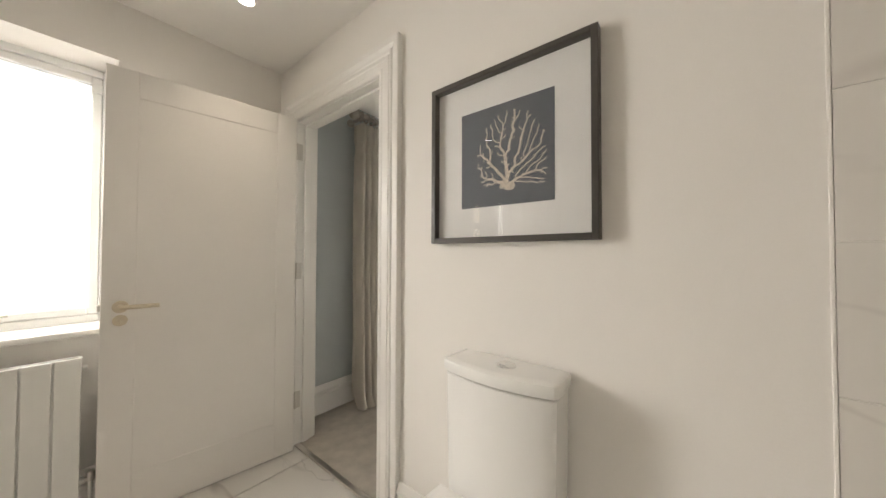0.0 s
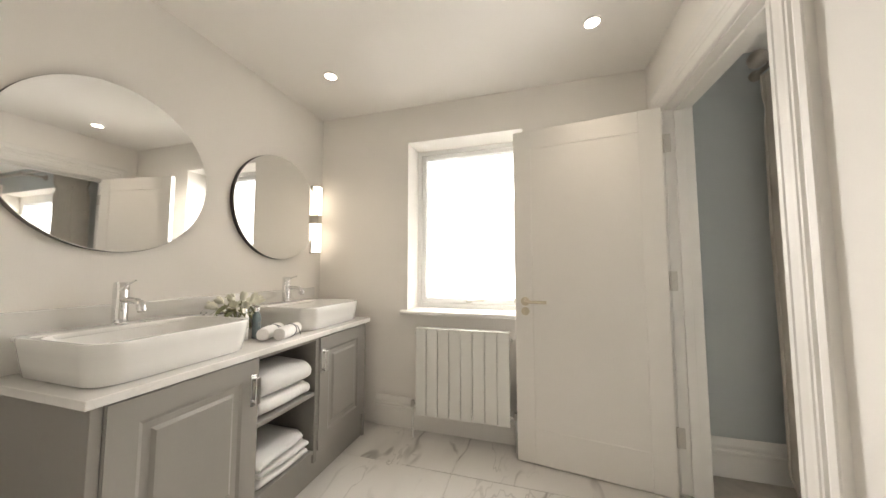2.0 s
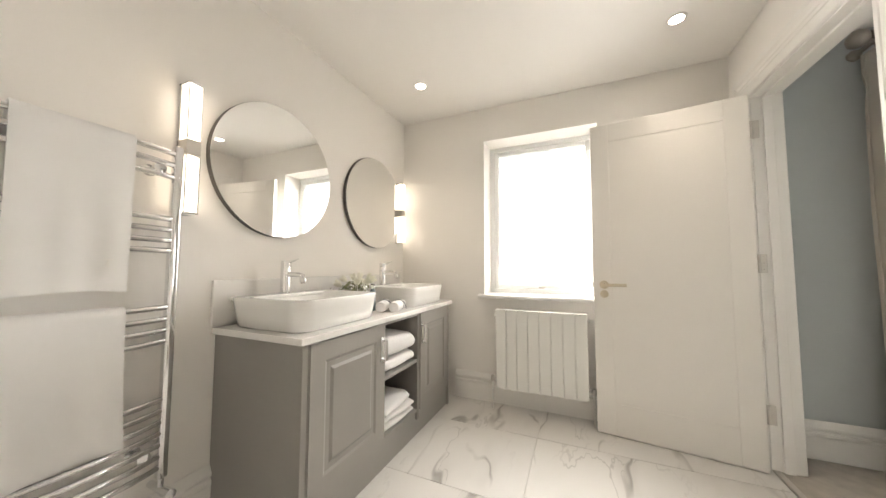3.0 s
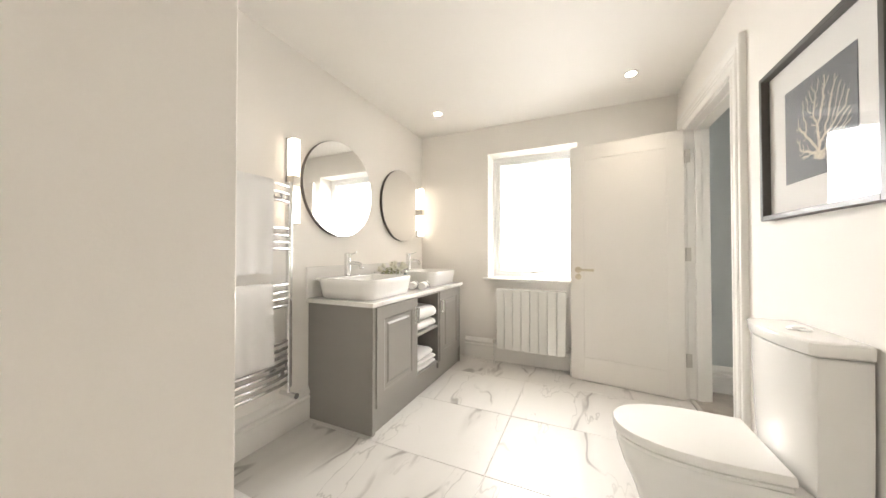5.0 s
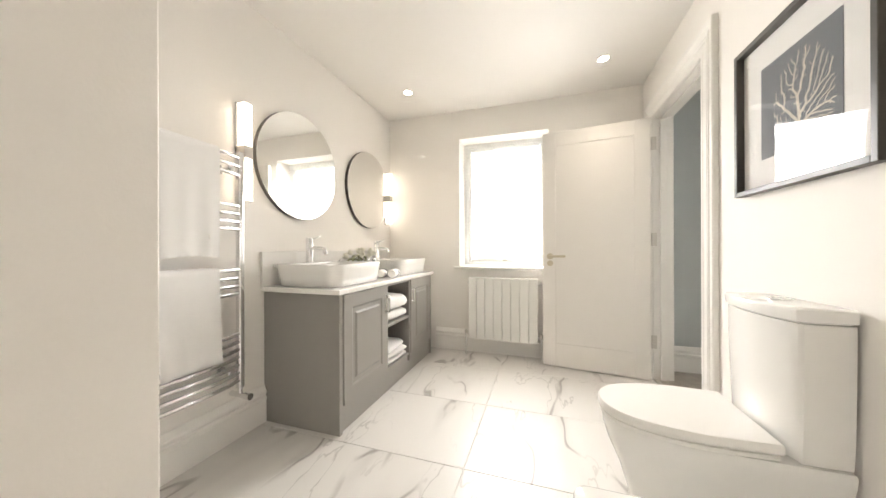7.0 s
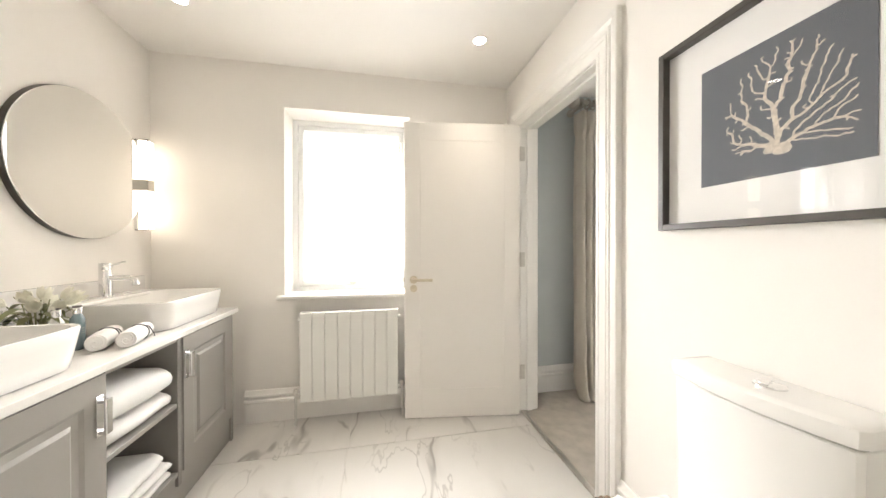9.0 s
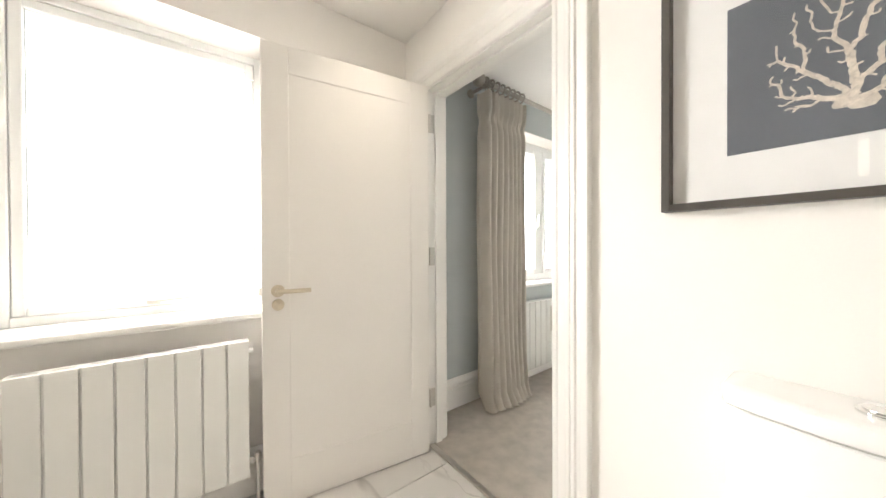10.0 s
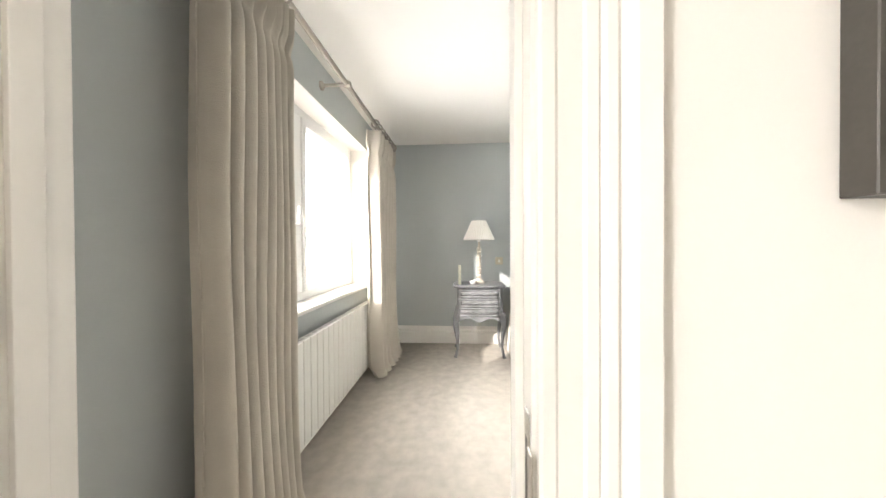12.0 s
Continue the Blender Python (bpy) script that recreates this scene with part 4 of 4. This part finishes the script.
def rolled_towel(x, y, turn, label):
    r = thing("rolled_towel", label, "towel", (x, y, 0.787), group="rolled face towels", turn=turn)
    rings = []
    for k in range(11):
        f = -1 + 2 * k / 10
        rad = 0.033 * (1 - 0.10 * f ** 6) * (0.93 if abs(f + 0.25) < 0.12 else 1)
        rings.append([(f * 0.086 + 0.003 * math.cos(a * 3), rad * math.cos(a), 0.031 + rad * 0.94 * math.sin(a)) for a in (2 * math.pi * j / 24 for j in range(24))])
    part("roll", loft(rings), TOWEL, r, smooth=60)
    sp = [(0.0875, 0.0032 * t * math.cos(t), 0.031 + 0.0032 * t * math.sin(t)) for t in (k * 0.35 for k in range(1, 26))]
    part("spiral_edge", tube(sp, 0.0022, 6), TOWEL, r, smooth=60)
    rb = part("ribbon", tube([(-0.022, 0.0325 * math.cos(a), 0.0315 + 0.0315 * math.sin(a)) for a in (2 * math.pi * j / 28 for j in range(28))], 0.0018, 6, closed=True), material("dark_grey_ribbon", (0.09, 0.095, 0.11), 0.6, vary=0.1), r, "dark grey ribbon", smooth=60)
    part("ribbon_tail", tube([(-0.022, 0.010, 0.062), (-0.034, 0.030, 0.050), (-0.044, 0.040, 0.020), (-0.046, 0.043, 0.004)], 0.0018, 6), rb.data.materials[0], rb, smooth=60)


rolled_towel(-0.480, 1.934, 291, "white rolled face towel tied with a dark ribbon")
rolled_towel(-0.402, 1.966, 286, "white rolled face towel tied with a dark ribbon")


# ---- bottles, jars, flowers ----
def bottle(x, y, h, color, label):
    b = thing("soap_bottle", label, "bottle", (x, y, 0.787), group="soap bottles")
    m = material("bottle_" + ("white" if color[0] > 0.5 else "blue"), color, 0.16, vary=0.03)
    q = 0.018
    part("body", loft([rounded(-q + e, q - e, -q + e, q - e, z, r) for z, r, e in ((0, 0.012, 0.003), (0.004, 0.014, 0.0), (h - 0.018, 0.014, 0.0), (h - 0.008, 0.012, 0.004))] + [rounded(-a, a, -a, a, z, a * 0.98) for a, z in ((0.011, h - 0.001), (0.010, h + 0.004))]), m, b, smooth=40)
    part("collar", lathe([(0, h + 0.003), (0.0125, h + 0.003), (0.0125, h + 0.024), (0.011, h + 0.026), (0, h + 0.026)], 20), CHROME, b, "chrome screw cap", smooth=40)
    part("cap_top", lathe([(0, h + 0.0262), (0.012, h + 0.0262), (0.012, h + 0.031), (0, h + 0.031)], 20), BLACK, b, "dark cap top", smooth=40)
    for k, w in enumerate((0.010, 0.007, 0.009)):
        part("print_line", box(q, q + 0.0005, -w, w, h * 0.6 - k * 0.009, h * 0.6 + 0.0025 - k * 0.009), GREY, b, "small grey line of print")


bottle(-0.556, 1.846, 0.128, (0.76, 0.75, 0.72), "white soap bottle with a chrome cap")
bottle(-0.540, 1.902, 0.128, (0.17, 0.225, 0.24), "blue-grey glass bottle with a chrome cap")
CLEAR = glass("clear_glass")


def jar(x, y, r, h):
    j = thing("glass_jar", "clear lidded glass jar with white cotton inside", "jar", (x, y, 0.787), group="glass jars")
    part("body", lathe([(0, 0), (r, 0), (r, h), (r - 0.003, h), (r - 0.003, 0.005), (0, 0.005)], 28), CLEAR, j, smooth=40)
    part("lid", lathe([(0, h), (r + 0.002, h), (r + 0.002, h + 0.008), (r * 0.7, h + 0.016), (0.006, h + 0.018), (0.006, h + 0.024), (0.013, h + 0.032), (0.011, h + 0.042), (0, h + 0.046)], 28), CLEAR, j, smooth=40)
    bm = bmesh.new()
    rg = random.Random(int(x * 1000))
    for k in range(14):
        a, q = rg.uniform(0, 6.3), rg.uniform(0, r - 0.022)
        lathe([(0, -0.014), (0.012, -0.008), (0.014, 0.003), (0.008, 0.012), (0, 0.014)], 8, bm, Matrix.Translation((q * math.cos(a), q * math.sin(a), 0.022 + (k // 5) * 0.024)))
    part("cotton", bm, TOWEL, j, "white cotton balls", smooth=70)


jar(-0.765, 1.80, 0.050, 0.095)
jar(-0.765, 1.925, 0.050, 0.105)
vase = thing("flower_vase", "glass vase of white flowers with green leaves", "flowers", (-0.650, 1.890, 0.787))
part("vase_glass", lathe([(0, 0), (0.036, 0), (0.038, 0.01), (0.034, 0.09), (0.036, 0.10), (0.033, 0.10), (0.031, 0.09), (0.034, 0.012), (0, 0.010)], 28), CLEAR, vase, smooth=40)
LEAF = material("green_leaf", (0.23, 0.24, 0.11), 0.55, vary=0.25, scale=12, grain=80, bump=0.2)
PETAL = material("white_petal", (0.84, 0.82, 0.70), 0.7, vary=0.06, scale=20, grain=100, bump=0.2)
rg = random.Random(5)


def petal(length, width, curl, twist=0.0):
    def f(u, v):
        w = width * math.sin(math.pi * min(u * 0.92 + 0.05, 1)) * (v - 0.5) * 2
        return (u * length * math.cos(curl * u), w, u * length * math.sin(curl * u) + abs(v - 0.5) * width * 0.5)
    return sheet(f, 5, 4, 0.0008)


stems = bmesh.new()
for k in range(18):
    a = 2 * math.pi * k / 18 + rg.uniform(-0.2, 0.2)
    out = rg.uniform(0.02, 0.095)
    h = 0.200 - out * 0.62 + rg.uniform(-0.012, 0.02)
    tip = Vector((out * math.cos(a), out * math.sin(a), h))
    tube([(0.01 * math.cos(a), 0.01 * math.sin(a), 0.012), (0.02 * math.cos(a), 0.02 * math.sin(a), 0.1), tip], 0.0016, 6, stems)
    if k % 5 < 3:
        flower = bmesh.new()
        for j in range(6):
            pb = petal(0.050, 0.0115, 0.45)
            pb.transform(Matrix.Translation(tip) @ Matrix.Rotation(a, 4, "Z") @ Matrix.Rotation(radians(20 + out * 500), 4, "Y") @ Matrix.Rotation(j * math.pi / 3, 4, "Z") @ Matrix.Rotation(radians(-42), 4, "Y"))
            join(flower, pb)
        part("blossom", flower, PETAL, vase, smooth=70)
part("stems", stems, LEAF, vase, smooth=60)
for k in range(16):
    a = 2 * math.pi * k / 16 + rg.uniform(-0.3, 0.3)
    pb = petal(rg.uniform(0.08, 0.125), 0.013, -1.1 + rg.uniform(-0.3, 0.5))
    pb.transform(Matrix.Translation((0.02 * math.cos(a), 0.02 * math.sin(a), rg.uniform(0.11, 0.16))) @ Matrix.Rotation(a, 4, "Z") @ Matrix.Rotation(radians(rg.uniform(-45, -5)), 4, "Y"))
    part("leaf", pb, LEAF, vase, smooth=70)

# ---- bench, mat, basket ----
bath = thing("bath", "glossy white acrylic bath with a flat rim beside the tiled wall", "bath", (1.125, 0.20, 0))
BX, BY = 0.372, 0.281
rings = [rounded(-BX + e, BX - e, -BY + e, BY - e, z, 0.028 - e * 0.5) for z, e in ((0.505, 0.0), (0.530, 0.0), (0.535, 0.002), (0.537, 0.007))]
rings += [rounded(-BX + e, BX - e, -BY + e, BY - e, z, r) for z, e, r in ((0.5365, 0.060, 0.06), (0.533, 0.070, 0.075), (0.520, 0.080, 0.085), (0.30, 0.105, 0.10), (0.17, 0.125, 0.11), (0.14, 0.155, 0.10), (0.135, 0.20, 0.06))]
part("tub", loft(rings, cap0=False), CERAMIC, bath, smooth=50)
part("side_panel", box(-BX + 0.010, -BX + 0.022, -BY + 0.012, BY - 0.012, 0.0, 0.506, 0.002, 1), SEAT, bath)
part("end_panel", box(-BX + 0.022, BX - 0.004, BY - 0.022, BY - 0.010, 0.0, 0.506, 0.002, 1), SEAT, bath)
part("back_panel", box(-BX + 0.022, BX - 0.004, -BY + 0.010, -BY + 0.022, 0.0, 0.506, 0.002, 1), SEAT, bath)
part("waste", lathe([(0, 0.0), (0.030, 0.0), (0.030, 0.004), (0.024, 0.006), (0, 0.007)], 24, m=Matrix.Translation((0, 0, 0.136))), CHROME, bath, "chrome waste", smooth=40)
mat = thing("bath_mat", "thick white cotton bath mat lying on the tiles", "bath mat", (-0.42, 0.385, 0.001), turn=-3)
part("mat_body", sheet(lambda u, v: (-0.32 + 0.64 * u, -0.21 + 0.42 * v, 0.014 + 0.004 * math.sin(u * 9 + v * 5) + 0.006 * math.sin(v * 7)), 24, 18, 0.012), TOWEL, mat, smooth=60)
basket = thing("wicker_basket", "small round wicker basket holding toilet rolls", "basket", (1.365, 1.475, 0))
WICK = material("grey_brown_wicker", (0.24, 0.19, 0.14), 0.8, vary=0.25, scale=20, grain=120, bump=0.5)
bm = bmesh.new()
for k in range(15):
    z = 0.008 + k * 0.0125
    r0 = 0.085 + 0.014 * math.sin(k / 14 * 2.6)
    tube([((r0 + 0.003 * (-1) ** (j + k)) * math.cos(2 * math.pi * j / 40), (r0 + 0.003 * (-1) ** (j + k)) * math.sin(2 * math.pi * j / 40), z) for j in range(40)], 0.0062, 6, bm, closed=True)
part("weave", bm, WICK, basket, smooth=60)
part("rim", tube([(0.092 * math.cos(2 * math.pi * j / 48), 0.092 * math.sin(2 * math.pi * j / 48), 0.196 + 0.003 * (-1) ** j) for j in range(48)], 0.009, 8, closed=True), WICK, basket, smooth=60)
part("base", lathe([(0, 0), (0.088, 0), (0.088, 0.006), (0, 0.006)], 24), WICK, basket)
roll = thing("toilet_roll", "white paper toilet roll standing in the basket", "toilet roll", (1.385, 1.475, 0.0065))
part("paper", lathe([(0.02, 0.0), (0.055, 0.0), (0.056, 0.10), (0.054, 0.225), (0.02, 0.225), (0.02, 0.0)], 28), TOWEL, roll, smooth=40)

# ---- bedroom: pole, curtains ----
POLE = material("antique_silver_pole", (0.42, 0.38, 0.33), 0.38, metal=0.7, vary=0.1, grain=90, bump=0.1)
pole = thing("curtain_pole", "antique silver curtain pole with ball finials", "curtain pole", (1.955, 2.605, 2.230))
part("rod", tube([(0.03, 0, 0), (2.44, 0, 0)], 0.0165, 16), POLE, pole, smooth=50)
for x, s in ((0.0, -1), (2.47, 1)):
    part("finial", lathe([(0, -0.040), (0.020, -0.036), (0.041, -0.020), (0.046, 0.0), (0.040, 0.022), (0.024, 0.038), (0.018, 0.042), (0.026, 0.046), (0.026, 0.054), (0.018, 0.058), (0, 0.058)], 24,
                         m=Matrix.Translation((x, 0, 0)) @ Matrix.Rotation(radians(-90 * s), 4, "Y")), POLE, pole, smooth=50)
for x in (0.085, 1.15, 2.40):
    b = part("bracket", lathe([(0, 0), (0.030, 0), (0.030, 0.012), (0.020, 0.018), (0.012, 0.03), (0.012, 0.150), (0.020, 0.155), (0.020, 0.20), (0, 0.20)], 20, m=Matrix.Translation((x, YN - 2.605, -0.004)) @ Matrix.Rotation(radians(90), 4, "X")), POLE, pole, smooth=50)
    part("cup", tube([(x - 0.014, 0, 0), (x + 0.014, 0, 0)], 0.023, 16), POLE, b, smooth=50)


def curtain(x0, x1, zb, folds, flare, seed, label):
    c = thing("curtain", label, "curtain", (x0, 2.61, 0), group="bedroom curtains")
    w = x1 - x0
    rg = random.Random(seed)
    ph = [rg.uniform(0, 6) for _ in range(4)]

    def f(u, v):
        z = zb + (2.163 - zb) * v
        top = max(0.0, (v - 0.86) / 0.14)
        low = max(0.0, 1 - v * 2.2)
        fold = math.sin(2 * math.pi * folds * u + 0.5 * math.sin(2 * math.pi * u + ph[0]) + 0.25 * math.sin(3 * v + ph[1]))
        sharp = (abs(fold) ** 0.7) * (1 if fold > 0 else -1)
        waist = math.exp(-((v - 0.915) / 0.022) ** 2)
        amp = (0.058 + 0.008 * low) * (1 - 0.25 * waist - 0.12 * top)
        pinch = 0.016 * math.sin(2 * math.pi * folds * 3 * u + 0.6) * max(0.0, min(1.0, (v - 0.90) / 0.04))
        x = u * w * (1 - 0.06 * math.sin(math.pi * v)) + 0.010 * math.sin(2 * math.pi * folds * u + 1.2) + flare * low ** 3 * (0.4 + u)
        y = amp * sharp + pinch + 0.006 * math.sin(9 * v + ph[2] + 5 * u) - 0.02 * low ** 4
        if v < 0.05:
            y -= (0.05 - v) * (0.7 + 0.7 * math.sin(2 * math.pi * folds * u + 1))
            z = max(z, 0.012 + 0.012 * (1 + math.sin(2 * math.pi * folds * u + 2)))
        return (x, y, z)

    part("cloth", sheet(f, folds * 22, 80, 0.004), LINEN, c, smooth=70)
    for k in range(folds):
        x = (k + 0.5) / folds * w
        r = part("ring", tube([(x, -0.01 + 0.032 * math.cos(t), 2.224 + 0.032 * math.sin(t)) for t in (2 * math.pi * j / 24 for j in range(24))], 0.0068, 8, closed=True), POLE, c, "antique silver curtain ring", smooth=60)
        part("hook", tube([(x, -0.01, 2.194), (x, -0.01, 2.160)], 0.003, 6), POLE, r)
    return c


curtain(1.985, 2.415, 0.016, 8, 0.0, 3, "oatmeal linen pinch-pleat curtain puddling on the carpet")
curtain(3.70, 4.40, 0.016, 7, 0.02, 8, "oatmeal linen pinch-pleat curtain drawn back in sunlight")

# ---- nightstand, lamp, candle ----
ns = thing("nightstand", "distressed grey carved nightstand with drawers and curved legs", "nightstand", (4.47, 1.68, 0.006))
NSM = material("distressed_grey_paint", (0.17, 0.17, 0.175), 0.5, vary=0.35, scale=10, grain=90, bump=0.4)


def wavy_top(z, g):
    ring = []
    for k in range(48):
        t = 2 * math.pi * k / 48
        c, s = math.cos(t), math.sin(t)
        e = lambda q, h: h * (abs(q) ** 0.32) * (1 if q > 0 else -1)
        ring.append((e(c, 0.195 + g) + (-0.008 * math.cos(6 * t) if c < 0 else 0), e(s, 0.262 + g), z))
    return ring


part("top", loft([wavy_top(0.722, 0.0), wavy_top(0.728, 0.010), wavy_top(0.742, 0.012), wavy_top(0.750, 0.004)]), NSM, ns, smooth=40)
part("carcass", box(-0.170, 0.185, -0.235, 0.235, 0.42, 0.722, 0.010, 2), NSM, ns)
for z0, z1 in ((0.43, 0.515), (0.525, 0.61), (0.62, 0.705)):
    rings = []
    for d, ins in ((0.0, 0.0), (0.014, 0.0), (0.018, 0.008), (0.012, 0.016), (0.012, 0.022), (0.020, 0.032)):
        rings.append([(-0.168 - d, y, z) for y, z in ((-0.215 + ins, z0 + ins), (0.215 - ins, z0 + ins), (0.215 - ins, z1 - ins), (-0.215 + ins, z1 - ins))])
    dr = part("drawer", loft(rings), NSM, ns)
    bm = bmesh.new()
    for s in (-1, 1):
        tube([(-0.190, s * 0.02, (z0 + z1) / 2), (-0.192, s * 0.07, z0 + 0.03), (-0.192, s * 0.12, z1 - 0.03), (-0.190, s * 0.17, (z0 + z1) / 2 - 0.006)], 0.005, 6, bm)
    part("carving", bm, NSM, dr, smooth=60)
    part("knob", lathe([(0, 0), (0.006, 0), (0.006, 0.008), (0.012, 0.014), (0.009, 0.022), (0, 0.024)], 14, m=Matrix.Translation((-0.186, 0, (z0 + z1) / 2)) @ Matrix.Rotation(radians(-90), 4, "Y")), NSM, dr, smooth=50)
part("apron", loft([[(x, y, 0.42 - dz) for y, dz in [(0.235 - 0.47 * k / 20, 0.03 + 0.022 * math.cos(k / 20 * 4 * math.pi)) for k in range(21)]] + [(x, -0.235, 0.425), (x, 0.235, 0.425)] for x in (-0.176, -0.160)]), NSM, ns)
for sx in (-1, 1):
    for sy in (-1, 1):
        part("leg", tube([(sx * 0.160, sy * 0.225, 0.47), (sx * 0.172, sy * 0.245, 0.40), (sx * 0.176, sy * 0.250, 0.33), (sx * 0.160, sy * 0.232, 0.20), (sx * 0.156, sy * 0.228, 0.10), (sx * 0.168, sy * 0.243, 0.03), (sx * 0.180, sy * 0.254, 0.0)],
                         [0.030, 0.032, 0.028, 0.018, 0.013, 0.014, 0.019], 12), NSM, ns, smooth=60)
lampt = thing("table_lamp", "turned cream wooden table lamp with a pleated white shade", "table lamp", (4.50, 1.675, 0.757))
CREAM = material("distressed_cream_wood", (0.52, 0.46, 0.38), 0.6, vary=0.2, scale=12, grain=90, bump=0.3)
prof = [(0, 0), (0.058, 0), (0.060, 0.012), (0.052, 0.022), (0.040, 0.032), (0.030, 0.045), (0.022, 0.055)]
for k in range(9):
    z = 0.06 + k * 0.036
    prof += [(0.016, z), (0.025, z + 0.010), (0.026, z + 0.018), (0.024, z + 0.026), (0.016, z + 0.034)]
prof += [(0.022, 0.392), (0.012, 0.40), (0.010, 0.45), (0, 0.45)]
part("stem", lathe(prof, 20), CREAM, lampt, smooth=50)
SHADE = material("white_pleated_fabric", (0.78, 0.75, 0.69), 0.95, vary=0.03, grain=250, bump=0.4)
sr = []
for z, r in ((0.470, 0.166), (0.478, 0.166), (0.58, 0.122), (0.672, 0.080), (0.680, 0.079)):
    sr.append([((r + 0.0022 * (-1) ** j) * math.cos(2 * math.pi * j / 96), (r + 0.0022 * (-1) ** j) * math.sin(2 * math.pi * j / 96), z) for j in range(96)])
part("shade", loft(sr, cap0=False, cap1=False), SHADE, lampt)
part("bulb_holder", lathe([(0, 0.45), (0.016, 0.45), (0.016, 0.50), (0.026, 0.53), (0.026, 0.56), (0, 0.585)], 16), TRIM, lampt, smooth=50)
bm = bmesh.new()
for a in (0.0, 2.09, 4.19):
    tube([(0.012 * math.cos(a), 0.012 * math.sin(a), 0.50), (0.079 * math.cos(a), 0.079 * math.sin(a), 0.676)], 0.0015, 6, bm)
part("shade_carrier", bm, NICKEL, lampt)
candle = thing("candle", "slender white candle on the nightstand", "candle", (4.36, 1.885, 0.757))
part("wax", lathe([(0, 0), (0.016, 0), (0.0155, 0.19), (0.012, 0.205), (0, 0.207)], 18), PETAL, candle, smooth=40)
part("wick", tube([(0, 0, 0.206), (0.001, 0, 0.216)], 0.001, 6), BLACK, candle)
dish = thing("trinket_dish", "small white dish on the nightstand", "dish", (4.40, 1.745, 0.757))
part("bowl", lathe([(0, 0), (0.020, 0), (0.036, 0.022), (0.038, 0.036), (0.034, 0.036), (0.030, 0.02), (0, 0.008)], 24), CERAMIC, dish, smooth=50)
sock = thing("wall_switch", "brushed brass switch plate on the bedroom wall", "switch", (XE, 1.425, 0.985))
part("plate", box(-0.006, 0, -0.043, 0.043, -0.043, 0.043, 0.002, 1), BRASS, sock)
part("rocker", box(-0.010, -0.006, -0.010, 0.010, -0.016, 0.016, 0.002, 1), TRIM, sock)

# ---- bed ----
bed = thing("bed", "bed with a tall navy headboard, white bedding and a gathered valance", "bed", (3.66, 0.50, 0.006))
NAVY = material("navy_upholstery", (0.022, 0.026, 0.042), 0.9, vary=0.15, scale=8, grain=300, bump=0.5)
part("headboard", box(0.94, 1.05, -0.82, 0.775, 0.20, 1.80, 0.018, 3), NAVY, bed, "tall navy upholstered headboard", smooth=40)
part("base", box(-1.00, 0.94, -0.80, 0.80, 0.05, 0.40), TRIM, bed)
part("mattress", box(-1.0, 0.935, -0.82, 0.82, 0.40, 0.60, 0.04, 4), TOWEL, bed, smooth=50)
part("duvet", box(-1.02, 0.62, -0.85, 0.85, 0.50, 0.675, 0.06, 5), TOWEL, bed, "white duvet", smooth=50)
GING = material("cream_check_cotton", (0.66, 0.62, 0.55), 0.95, vary=0.08, scale=30, grain=250, bump=0.5)
part("valance", sheet(lambda u, v: (-1.02 + 1.96 * u, 0.83 + 0.022 * math.sin(2 * math.pi * 34 * u) * (1 - 0.6 * v) + 0.012 * (1 - v), 0.004 + 0.42 * v), 340, 8, 0.003), GING, bed, "gathered cream valance", smooth=60)
part("valance_end", sheet(lambda u, v: (-1.025 - 0.02 * math.sin(2 * math.pi * 28 * u) * (1 - 0.6 * v), -0.83 + 1.66 * u, 0.004 + 0.42 * v), 280, 8, 0.003), GING, bed, "gathered cream valance", smooth=60)
for y in (-0.42, 0.42):
    rings = []
    for z, s in ((-0.07, 0.55), (-0.05, 0.85), (0.0, 1.0), (0.05, 0.85), (0.07, 0.55)):
        rings.append(rounded(-0.20 * s, 0.20 * s, -0.34 * s, 0.34 * s, z, 0.10 * s))
    bm = loft(rings)
    bm.transform(Matrix.Translation((0.80, y, 0.80)) @ Matrix.Rotation(radians(-62), 4, "Y"))
    part("pillow", bm, TOWEL, bed, "plump white pillow", smooth=70)
